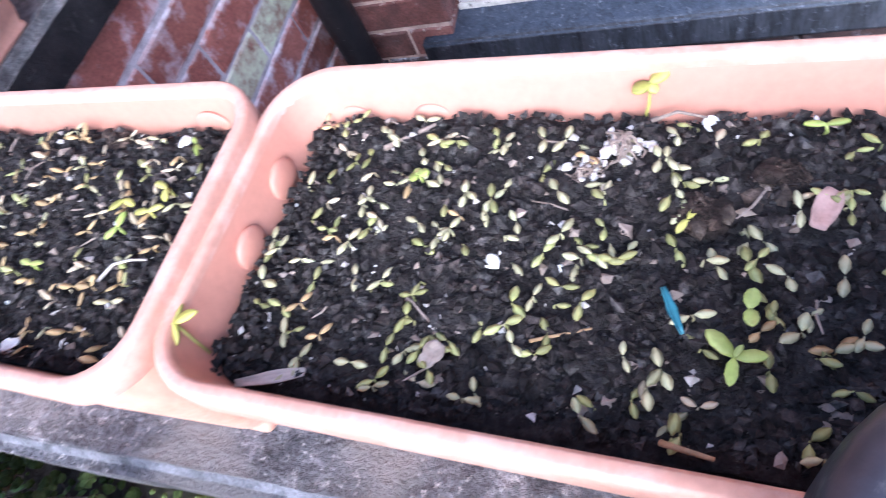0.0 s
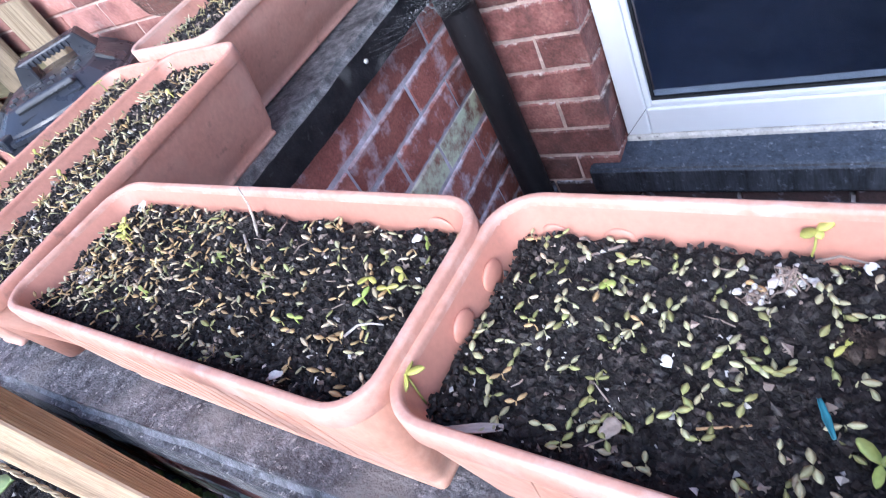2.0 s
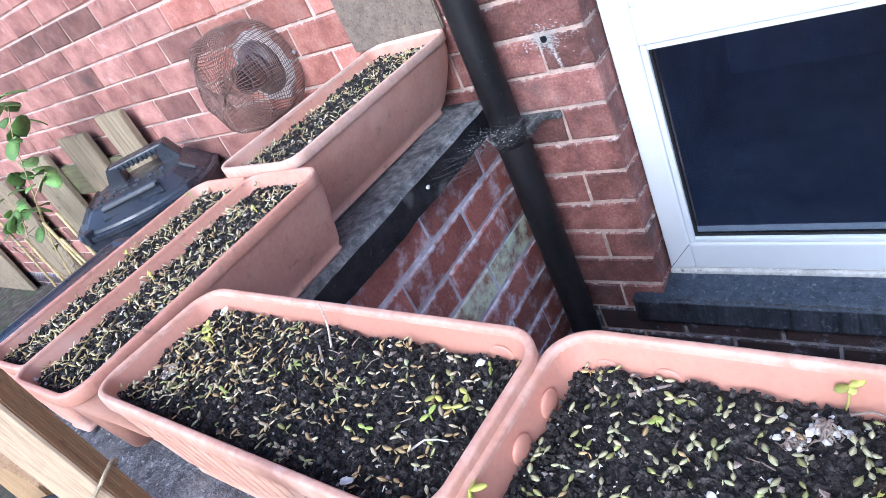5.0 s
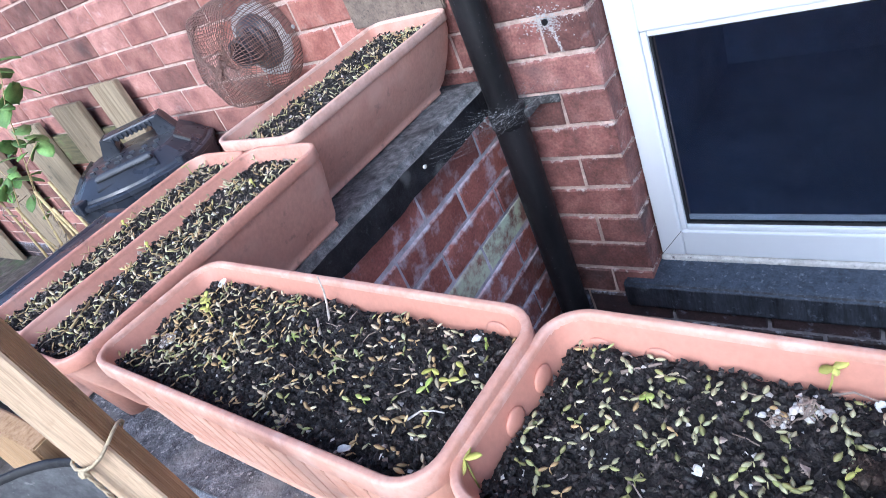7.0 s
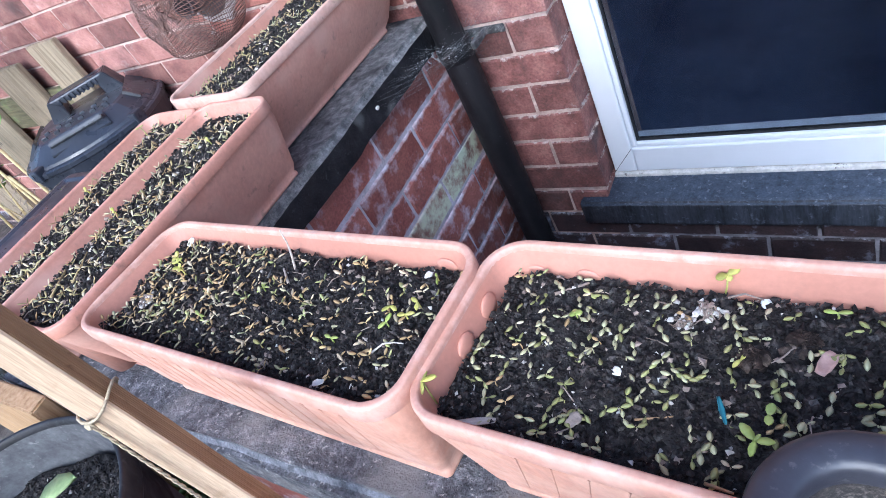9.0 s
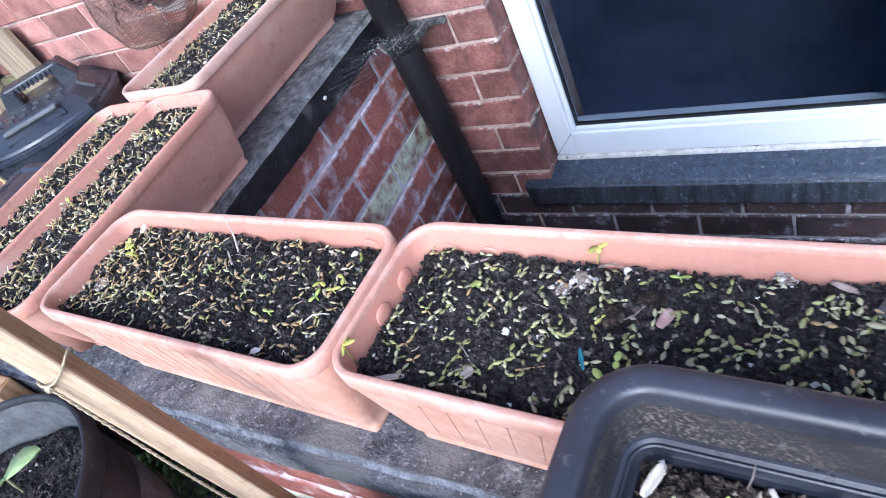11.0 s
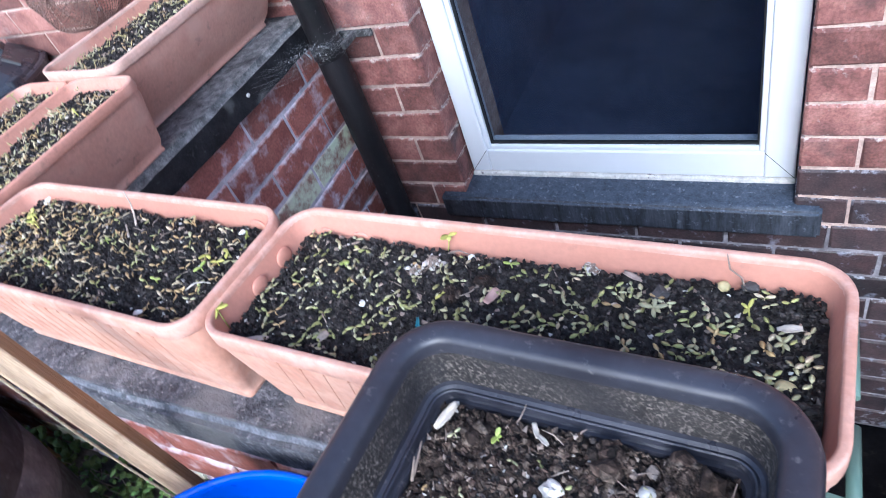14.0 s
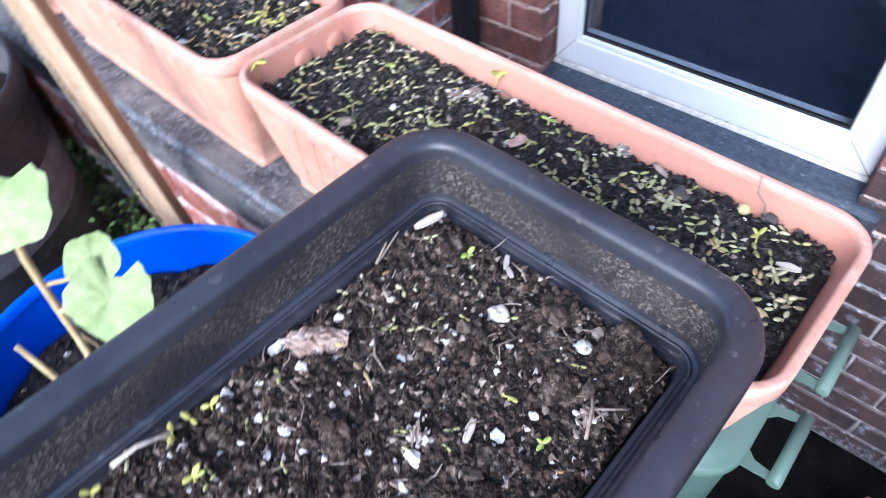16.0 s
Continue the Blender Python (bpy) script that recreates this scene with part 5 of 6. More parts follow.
def twine():
    base = empty("garden_twine")
    rng = random.Random(8)
    c = stake_at(1.672)
    bm = bmesh.new()
    loop = []
    for k in range(17):
        a = 2 * math.pi * k / 16
        loop.append(c + Vector((0.0165 * math.cos(a), 0.0165 * math.sin(a), 0.004 * math.sin(a * 2) + 0.006 * math.cos(a))))
    add_tube(bm, loop, 0.0011, 6)
    part("loop", bm, TWINE, base, smooth=True)
    bm = bmesh.new()
    add_blob(bm, c + Vector((0.004, -0.0155, -0.003)), 0.0032, (1.2, 1, 0.9), 0.2, rng, 2)
    part("knot", bm, TWINE, base)
    bm = bmesh.new()
    run = []
    for k in range(25):
        u = k / 24
        p = stake_at(1.67 - 0.40 * u)
        run.append(p + Vector((0.006 + 0.0015 * math.sin(9 * u), -0.0155 - 0.004 * math.sin(3.1 * u), 0.0)))
    fine = []
    for a, b in zip(run, run[1:]):
        fine += [a.lerp(b, k / 6) for k in range(6)]
    for turn in (0.0, math.pi):
        add_tube(bm, [p + 0.0008 * Vector((math.cos(1.1 * k + turn), math.sin(1.1 * k + turn), 0)) for k, p in enumerate(fine)], 0.0008, 6)
    part("string", bm, TWINE, base, smooth=True)
    heap = Heap()
    for p in fine:
        for _ in range(2):
            heap.stick(p, p + Vector((rng.gauss(0, 0.0013), rng.gauss(0, 0.0013), rng.gauss(-0.001, 0.002))), 0.00007, 0, 0.0008, rng)
    fuzz = heap.object("loose_fibres", [TWINE])
    fuzz.parent = base
    tagged(fuzz, kind="stuff")
    return tagged(base, "pale jute twine knotted round the timber stake", "twine")


twine()


def plank(name, x0, x1, y0, y1, z0, z1, mat, label, cat="board"):
    bm = bmesh.new()
    add_box(bm, (x0, y0, z0), (x1, y1, z1))
    bmesh.ops.subdivide_edges(bm, edges=bm.edges[:], cuts=3, use_grid_fill=True)
    for v in bm.verts:
        v.co += noise.noise_vector(v.co * 12) * 0.0022
    bmesh.ops.bevel(bm, geom=[e for e in bm.edges if e.calc_face_angle(0) > 0.8], offset=0.003, segments=2, affect="EDGES")
    return tagged(mesh_object(name, bm, mat), label, cat)


plank("timber_board", -0.95, -0.425, -0.977, -0.947, GROUND_Z, 1.432, TIMBER, "brown weathered timber board on edge beside the wall")


# ---------------------------------------------------------------- pots on the yard side
def round_pot(c, r, top, bottom, mat, label, soil_drop, name="round_pot", wall=0.006, lip=0.006, soil_label="", seed=1, cat="plant pot", inside=None):
    base = empty(name, pose(c[0], c[1], bottom))
    h = top - bottom
    bm = bmesh.new()
    k = 0.8
    loft(bm, [circle(r * k, 0, 56), circle(r * k + 0.002, 0.003, 56), circle(r - lip, h - 0.03, 56)], True)
    loft(bm, [circle(r - lip - 0.001, h - 0.01, 56)[::-1], circle(r * 0.95 - wall, h * 0.6, 56)[::-1], circle(r * k - wall, 0.012, 56)[::-1]], False, True, 1)
    part("body", bm, [mat, inside or mat], base, smooth=True)
    bm = bmesh.new()
    loft(bm, [circle(r + dx, h + dz, 56) for dx, dz in ((-lip, -0.032), (-0.001, -0.032), (0, -0.029), (0, -0.004), (-0.002, -0.0005), (-0.005, 0), (-0.0075, -0.002), (-0.008, -0.011))])
    part("rim", bm, mat, base, "rolled rim", True)
    z = h - soil_drop
    rs = (r - wall) * (k + (1 - k) * z / h) - 0.004
    rng = random.Random(seed)
    bm = bmesh.new()
    rows = [[bm.verts.new((rr * math.cos(a), rr * math.sin(a), z + 0.012 * noise.noise(Vector((rr * math.cos(a), rr * math.sin(a), seed)) * 25) + 0.005 * noise.noise(Vector((rr * math.cos(a), rr * math.sin(a), seed)) * 90)))
             for a in (2 * math.pi * i / 64 for i in range(64))] for rr in np.linspace(0.002, rs, 24)]
    for a, b in zip(rows, rows[1:]):
        for i in range(64):
            bm.faces.new((a[i], b[i], b[(i + 1) % 64], a[(i + 1) % 64]))
    bm.faces.new(rows[0])
    low = [bm.verts.new((v.co.x, v.co.y, z - 0.04)) for v in rows[-1]]
    for i in range(64):
        bm.faces.new((rows[-1][i], low[i], low[(i + 1) % 64], rows[-1][(i + 1) % 64]))
    bm.faces.new(low[::-1])
    soil = mesh_object("soil", bm, SOIL, None, True)
    soil.matrix_world = pose(c[0], c[1], bottom)
    tagged(soil, soil_label, "soil", kind="stuff")
    heap = Heap()
    for _ in range(int(60000 * rs)):
        a, d = rng.uniform(0, 6.3), rs * math.sqrt(rng.random()) * 0.96
        x, y = d * math.cos(a), d * math.sin(a)
        q = Vector((x, y, seed))
        rr = 0.0007 + 0.0038 * rng.random() ** 3
        heap.grit((x, y, z + 0.012 * noise.noise(q * 25) + 0.005 * noise.noise(q * 90) + rr * 0.4), rr, rng, 1 if rng.random() < 0.02 else 0)
    tagged(heap.object("compost_crumbs", [CRUMB, STONE], pose(c[0], c[1], bottom)), "loose dark crumbs in " + ("a round pot" if name == "round_pot" else "a bucket"), "compost crumbs", kind="stuff")
    return tagged(base, label, cat), z + bottom


POT_C = (-0.252, -1.163)
_, pot_z = round_pot(POT_C, 0.205, 1.452, GROUND_Z, POT_BLACK, "wide black plastic pot of dark compost", 0.075, soil_label="dark compost in the wide black pot", seed=5, inside=POT_INSIDE)
BUCKET_C = (0.335, -1.13)
_, bucket_z = round_pot(BUCKET_C, 0.172, 1.415, GROUND_Z, BLUE, "bright blue plastic bucket of compost", 0.06, "bucket", 0.004, 0.004, "dark compost in the blue bucket", 7, "bucket")


def lobed_leaf(bm, centre, normal, up, size, seed, lobes=5):
    """A broad lobed leaf with a wavy blade, radial folds and thickness."""
    rng = random.Random(seed)
    n = Vector(normal).normalized()
    u = (Vector(up) - n * Vector(up).dot(n)).normalized()
    s = u.cross(n)
    c = Vector(centre)
    count, rad = 40, 5
    rows = []
    for j in range(1, rad + 1):
        row = []
        for i in range(count):
            a = 2 * math.pi * i / count
            edge = 0.92 + 0.05 * math.cos(lobes * a) + 0.012 * math.cos(3 * lobes * a + seed) + 0.03 * rng.uniform(-1, 1) * (j == rad)
            if abs(math.cos(a / 2)) < 0.18:
                edge *= 0.55
            d = size * edge * j / rad
            fold = (0.22 * abs(math.sin(a)) + 0.025 * math.cos(2 * lobes * a)) * size * j / rad - 0.16 * size * (j / rad) ** 2 * (0.6 + 0.4 * math.sin(a + seed))
            row.append(c + u * (d * math.cos(a)) + s * (d * math.sin(a)) + n * fold)
        rows.append(row)
    for lift, flip in ((0.0004, False), (-0.0004, True)):
        vs = [[bm.verts.new(p + n * lift) for p in row] for row in rows]
        mid = bm.verts.new(c + n * lift)
        for i in range(count):
            tri = (mid, vs[0][i], vs[0][(i + 1) % count])
            bm.faces.new(tri[::-1] if flip else tri)
            for a, b in zip(vs, vs[1:]):
                q = (a[i], b[i], b[(i + 1) % count], a[(i + 1) % count])
                bm.faces.new(q[::-1] if flip else q)


def squash_plant():
    """A young trailing plant in the bucket: knotted stems, pale lobed leaves."""
    c = Vector((BUCKET_C[0], BUCKET_C[1], bucket_z))
    base = empty("squash_plant", Matrix.Translation(c))
    stems = [([(-0.066, -0.03, -0.004), (-0.08, -0.022, 0.02), (-0.088, -0.017, 0.045), (-0.094, -0.01, 0.1), (-0.099, -0.004, 0.145), (-0.102, 0.002, 0.175)], 0.0042),
             ([(-0.092, -0.014, 0.085), (-0.078, 0.002, 0.082), (-0.062, 0.016, 0.09)], 0.0024),
             ([(-0.096, -0.008, 0.115), (-0.086, 0.012, 0.11), (-0.076, 0.024, 0.115)], 0.0022),
             ([(-0.05, -0.05, -0.004), (-0.09, -0.055, 0.03), (-0.13, -0.06, 0.045)], 0.0036),
             ([(-0.09, -0.016, 0.06), (-0.082, -0.01, 0.03), (-0.076, -0.012, -0.003)], 0.0012)]
    for pts, r in stems:
        bm = bmesh.new()
        add_tube(bm, pts, r, 8, taper=0.7)
        part("stem", bm, STEM, base, "straw-coloured knotted stem", True)
    for ctr, nrm, up, size, seed in (((-0.05, 0.024, 0.098), (0.6, -0.35, 0.7), (0.35, -0.6, -0.4), 0.041, 1), ((-0.079, 0.034, 0.118), (0.5, -0.5, 0.7), (-0.2, 0.7, 0.5), 0.028, 2),
                                     ((-0.112, 0.008, 0.196), (0.65, -0.3, 0.65), (0, -0.4, -0.6), 0.045, 3), ((-0.02, 0.05, 0.05), (0.3, -0.3, 0.9), (0.5, 0.5, 0), 0.012, 4)):
        bm = bmesh.new()
        lobed_leaf(bm, ctr, nrm, up, size, seed)
        part("leaf", bm, LEAF_CUC, base, "pale grey-green lobed leaf", True)
    return tagged(base, "young squash plant with pale lobed leaves in the bucket", "plant")


squash_plant()


def pot_seedling(x, y):
    base = empty("bean_seedling", pose(POT_C[0] + x, POT_C[1] + y, pot_z))
    bm = bmesh.new()
    add_tube(bm, [(0, 0, -0.005), (0.004, 0.002, 0.02), (0.012, 0.004, 0.04)], 0.0016, 7)
    part("stem", bm, LEAF_PALE, base, smooth=True)
    for yaw, pitch, length in ((40, 35, 0.066), (250, 15, 0.045)):
        bm = bmesh.new()
        a, p = radians(yaw), radians(pitch)
        add_leaf(bm, (0.012, 0.004, 0.04), (math.cos(a) * math.cos(p), math.sin(a) * math.cos(p), math.sin(p)), length, length * 0.55, 0.4)
        part("leaf", bm, LEAF_CUC, base, smooth=True)
    tagged(base, "young broad-leaved seedling in the wide black pot", "plant")


pot_seedling(-0.040, 0.092)


# ---------------------------------------------------------------- sunken side: green container
def green_container():
    base = empty("green_container", pose(0.722, -0.545, PIT_Z))
    h = 1.01 - PIT_Z
    bm = bmesh.new()
    loft(bm, [rrect(0.05, 0.16, 0.048, 0.0, 10), rrect(0.066, 0.178, 0.064, h - 0.02, 10)], True)
    part("body", bm, GREEN, base, smooth=True)
    bm = bmesh.new()
    loft(bm, [rrect(0.066 + dx, 0.178 + dx, 0.064 + dx, h + dz, 10) for dx, dz in ((0, -0.024), (0.007, -0.024), (0.008, -0.02), (0.007, -0.006), (0.002, -0.002), (-0.006, -0.001), (-0.01, 0.004), (-0.03, 0.009))], False, True)
    part("lid", bm, GREEN, base, "low domed green lid", True)
    for y0, y1 in ((0.045, 0.165), (-0.125, -0.018)):
        for y, inward in ((y0, 1), (y1, -1)):
            bm = bmesh.new()
            plan = [(0.062, y - 0.004 * inward), (0.118, y - 0.004 * inward), (0.124, y), (0.118, y + 0.006 * inward), (0.085, y + 0.012 * inward), (0.062, y + 0.034 * inward)]
            loft(bm, [[Vector((px, py, h - 0.02 + 0.12 * (px - 0.062) + dz)) for px, py in plan] for dz in (0.0, 0.005)], True, True)
            bmesh.ops.recalc_face_normals(bm, faces=bm.faces)
            part("handle_arm", bm, GREEN, base)
        bm = bmesh.new()
        loft(bm, [[Vector((0.117 + r * math.cos(a), y, h - 0.009 + r * math.sin(a))) for a in (2 * math.pi * i / 20 for i in range(20))] for y, r in ((y0 - 0.008, 0.007), (y0 - 0.007, 0.0095), (y1 + 0.007, 0.0095), (y1 + 0.008, 0.007))], True, True)
        part("handle_bar", bm, GREEN, base, "round green grip bar", True)
    return tagged(base, "sage green plastic container with two bar handles", "container")


green_container()


def clay_box():
    base = empty("clay_planter", pose(1.148, -0.305, PIT_Z, 0, 0, 2))
    bm = bmesh.new()
    loft(bm, [rrect(0.05, 0.08, 0.012, 0), rrect(0.062, 0.1, 0.012, 0.2)], True)
    loft(bm, [rrect(0.062, 0.1, 0.012, 0.2), rrect(0.05, 0.088, 0.04, 0.2), rrect(0.04, 0.07, 0.04, 0.01)], False, True)
    bmesh.ops.recalc_face_normals(bm, faces=bm.faces)
    part("body", bm, ORANGE, base)
    return tagged(base, "small empty orange clay planter on the sunken floor", "planter")


clay_box()


# ---------------------------------------------------------------- compost bin and fence boards
def compost_bin():
    base = empty("compost_bin", pose(-1.358, -0.194, YARD_Z, 0, 0, 47))
    top = 1.40 - YARD_Z

    def ring(r, z, sq=0.22, n=56):
        pts = []
        for i in range(n):
            a = 2 * math.pi * i / n
            k = 1 / max(abs(math.cos(a)), abs(math.sin(a))) * sq + 1 - sq
            pts.append(Vector((r * k * math.cos(a) * 1.04, r * k * math.sin(a) * 0.93, z)))
        return pts

    bm = bmesh.new()
    loft(bm, [ring(0.185, 0), ring(0.19, top * 0.5), ring(0.196, top - 0.02)], True, True)
    part("body", bm, PLASTIC_BIN, base, smooth=True)
    bm = bmesh.new()
    loft(bm, [ring(0.198, top - 0.062), ring(0.206, top - 0.06), ring(0.212, top - 0.014), ring(0.217, top - 0.011), ring(0.217, top + 0.0), ring(0.211, top + 0.004), ring(0.203, top + 0.005), ring(0.199, top + 0.012),
              ring(0.15, top + 0.048), ring(0.14, top + 0.052), ring(0.05, top + 0.056)], False, True)
    lid = part("lid", bm, PLASTIC_BIN, base, "stepped black lid")
    for y, half, yaw in ((-0.139, 0.08, 0), (0.139, 0.08, 180), (-0.155, 0.07, 90), (-0.155, 0.07, 270)):
        bm = bmesh.new()
        rows = [[Vector((-half - 0.012, y - 0.018, top + 0.018)), Vector((half + 0.012, y - 0.018, top + 0.018)), Vector((half, y + 0.018, top + 0.05)), Vector((-half, y + 0.018, top + 0.05))]]
        rows.append([p + Vector((0, -0.006, 0.009)) for p in rows[0]])
        loft(bm, rows, True, True)
        bmesh.ops.recalc_face_normals(bm, faces=bm.faces)
        bmesh.ops.bevel(bm, geom=bm.edges[:], offset=0.002, segments=2, affect="EDGES")
        bmesh.ops.transform(bm, matrix=pose(0, 0, 0, 0, 0, yaw), verts=bm.verts)
        part("lid_panel", bm, PLASTIC_BIN, lid)
    for yaw in (45, 135, 225, 315):
        bm = bmesh.new()
        add_box(bm, (0.2, -0.016, top - 0.016), (0.232, 0.016, top + 0.02), 0.004, pose(0, 0, 0, 0, 0, yaw))
        part("lid_clip", bm, PLASTIC_BIN, lid)
    # carrying handle: two raked cheeks, a ribbed top bar
    for s in (-1, 1):
        bm = bmesh.new()
        pts = [(0.118, 0.045), (0.06, 0.045), (0.058, 0.09), (0.083, 0.112), (0.09, 0.112)]
        loft(bm, [[Vector((s * x + 0.025, y, top + z)) for x, z in pts] for y in (0.004, 0.07)], True, True)
        bmesh.ops.recalc_face_normals(bm, faces=bm.faces)
        bmesh.ops.bevel(bm, geom=bm.edges[:], offset=0.003, segments=2, affect="EDGES")
        part("handle_cheek", bm, PLASTIC_BIN, lid)
    part("handle", box((-0.059, 0.006, top + 0.09), (0.109, 0.068, top + 0.111), 0.005), PLASTIC_BIN, lid)
    for k in range(9):
        part("grip_rib", box((-0.037 + k * 0.0145, 0.002, top + 0.088), (-0.029 + k * 0.0145, 0.0075, top + 0.104), 0.0012), PLASTIC_BIN, lid)
    for k in range(12):
        x = -0.11 + 0.038 * (k % 6)
        y = -0.05 if k < 6 else -0.088
        part("lid_stud", box((x, y, top + 0.05), (x + 0.016, y + 0.006, top + 0.061), 0.001), PLASTIC_BIN, lid)
    return tagged(base, "black plastic compost bin with a stepped handled lid", "compost bin")


compost_bin()


def crate():
    base = empty("plastic_crate", pose(-0.865, -0.675, YARD_Z, 0, 0, 4))
    h = 1.422 - YARD_Z
    bm = bmesh.new()
    loft(bm, [rrect(0.17, 0.2, 0.02, 0), rrect(0.19, 0.22, 0.02, h)], True)
    loft(bm, [rrect(0.185, 0.215, 0.02, h)[::-1], rrect(0.165, 0.195, 0.02, 0.01)[::-1]], False, True)
    part("body", bm, PLASTIC_BIN, base)
    bm = bmesh.new()
    loft(bm, [rrect(0.19 + dx, 0.22 + dx, 0.024 + dx, h + dz) for dx, dz in ((0, -0.02), (0.012, -0.02), (0.012, 0.0), (0, 0.004), (-0.006, 0.0))])
    part("rim", bm, PLASTIC_BIN, base)
    bm = bmesh.new()
    loft(bm, [rrect(0.2 + dx, 0.23 + dx, 0.028 + dx, h + dz) for dx, dz in ((0.0, 0.002), (0.004, 0.004), (0.002, 0.012), (-0.02, 0.016), (-0.03, 0.012), (-0.06, 0.012), (-0.066, 0.017))], True, True)
    part("lid", bm, PLASTIC_BIN, base, "flat stepped lid")
    for y in (-0.08, 0.02, 0.12):
        bm = bmesh.new()
        add_box(bm, (0.15, y, h + 0.014), (0.21, y + 0.03, h + 0.022), 0.002)
        part("clip", bm, PLASTIC_BIN, base)
    return tagged(base, "black plastic crate on the ground beside the troughs", "crate")


crate()

FENCE = [(-1.674, -1.508, 1.613), (-2.037, -1.82, 1.571), (-2.506, -2.235, 1.525), (-3.15, -2.8, 1.45), (-4.3, -3.7, 1.1)]
for k, (x0, x1, top) in enumerate(FENCE):
    plank("fence_board", x0, x1, -0.05, -0.028, YARD_Z, top, PALING, "grey-brown weathered fence board standing against brick", "fence board")

plank("mossy_board", -2.47, -1.69, -0.0275, -0.004, 1.33, 1.455, MOSSY, "mossy brown board fixed behind the fence boards", "board")


def vine():
    rng = random.Random(77)
    base = empty("climbing_vine", pose(-1.84, -0.305, YARD_Z))
    lift = Vector((0, 0, GROUND_Z - YARD_Z))
    for k, pts in enumerate(([(-0.3, 0, 0), (-0.3, 0.04, 0.2), (-0.22, 0.08, 0.4), (-0.08, 0.1, 0.6), (0.1, 0.1, 0.72)], [(-0.28, 0, 0), (-0.3, 0.05, 0.25), (-0.2, 0.07, 0.4), (-0.06, 0.1, 0.47)],
                             [(-0.35, 0.03, 0), (-0.42, 0.0, 0.2), (-0.4, 0.06, 0.35), (-0.5, 0.08, 0.42)], [(-0.3, 0.05, 0), (-0.25, 0.04, 0.12), (-0.22, 0.05, 0.26)])):
        bm = bmesh.new()
        pts = [(pts[0][0], pts[0][1], 0.0)] + [Vector(p) + lift for p in pts]
        add_tube(bm, pts, 0.0032, 7, taper=0.5)
        part("stem", bm, STEM, base, smooth=True)
    bm = bmesh.new()
    spots = [Vector(p) for p in ((0.15, 0.09, 0.72), (0.05, 0.1, 0.63), (0.02, 0.1, 0.7), (-0.06, 0.1, 0.72), (-0.06, 0.1, 0.47), (-0.16, 0.1, 0.46), (-0.3, 0.08, 0.4), (-0.27, 0.08, 0.27), (-0.4, 0.08, 0.36), (-0.46, 0.06, 0.3), (-0.5, 0.08, 0.42))]
    for k in range(50):
        p = lift + spots[k % len(spots)] + Vector((-0.07, 0, 0)) + Vector((rng.gauss(0, 0.03), rng.gauss(0, 0.03), rng.gauss(0, 0.03)))
        a = rng.uniform(0, 6.3)
        size = rng.uniform(0.05, 0.095)
        add_leaf(bm, p, (math.cos(a), math.sin(a), rng.uniform(-0.55, 0.25)), size, size * rng.uniform(0.55, 0.75), 0.35)
    tagged(part("foliage", bm, LEAF_VINE, base, "broad green vine leaves", True), kind="stuff")
    bm = bmesh.new()
    for _ in range(26):
        p = lift + Vector((rng.uniform(-0.5, -0.15), rng.uniform(-0.02, 0.1), rng.uniform(-0.1, 0.3)))
        add_tube(bm, [p, p + Vector((rng.uniform(-0.05, 0.05), rng.uniform(-0.03, 0.03), rng.uniform(-0.03, 0.04))), p + Vector((rng.uniform(-0.1, 0.1), rng.uniform(-0.05, 0.05), rng.uniform(-0.05, 0.05)))], 0.003, 6, taper=0.5)
    tagged(part("withered_stems", bm, DRY, base, "withered brown stems", True), kind="stuff")
    return tagged(base, "leafy green climbing vine beside the fence boards", "vine")


vine()
for k, (x, y, top, lean) in enumerate(((-1.93, -0.3, 1.39, 0.0), (-1.76, -0.3, 1.425, 0.0), (-1.85, -0.3, 1.32, -0.05), (-2.25, -0.3, 1.32, 0.03), (-2.45, -0.28, 1.4, 0.06))):
    bm = bmesh.new()
    add_tube(bm, [(x - lean, y, YARD_Z), (x, y + 0.01, (YARD_Z + top) / 2), (x + lean, y, top)], 0.0055, 8)
    tagged(mesh_object("garden_cane", bm, STEM, None, True), "thin pale garden cane stuck in the ground", "cane", "canes by the fence")


# ---------------------------------------------------------------- wall fittings
def wall_vent():
    c = Vector((-0.828, 0.0, 1.609))
    base = empty("wall_vent", Matrix.Translation(c))
    rng = random.Random(4)

    def disc(r0, y0, r1, y1, mat, name, label="", wob=0.0, n=40, cap=True):
        bm = bmesh.new()
        wobble = [1 + wob * rng.uniform(-1, 1) for _ in range(n)]
        rows = [[Vector((r * w * math.cos(2 * math.pi * i / n), y, r * w * math.sin(2 * math.pi * i / n))) for i, w in enumerate(wobble)] for r, y in ((r0, y0), (r1, y1))]
        loft(bm, rows, True, cap)
        bmesh.ops.recalc_face_normals(bm, faces=bm.faces)
        return part(name, bm, mat, base, label, wob == 0)

    disc(0.098, 0.006, 0.09, -0.004, CEMENT, "cement_patch", "pale cement ring", 0.06)
    disc(0.069, -0.002, 0.066, -0.02, PLASTIC, "flange")
    bm = bmesh.new()
    prof = [(0.045, -0.02), (0.045, -0.03), (0.035, -0.034), (0.033, -0.05), (0.036, -0.052), (0.036, -0.08), (0.03, -0.08), (0.029, -0.03)]
    loft(bm, [[Vector((r * math.cos(2 * math.pi * i / 32), y, r * math.sin(2 * math.pi * i / 32))) for i in range(32)] for r, y in prof], True, True)
    bmesh.ops.recalc_face_normals(bm, faces=bm.faces)
    part("spout", bm, PLASTIC, base, "black stub pipe")
    return tagged(base, "black plastic vent stub set in pale cement", "vent")


wall_vent()


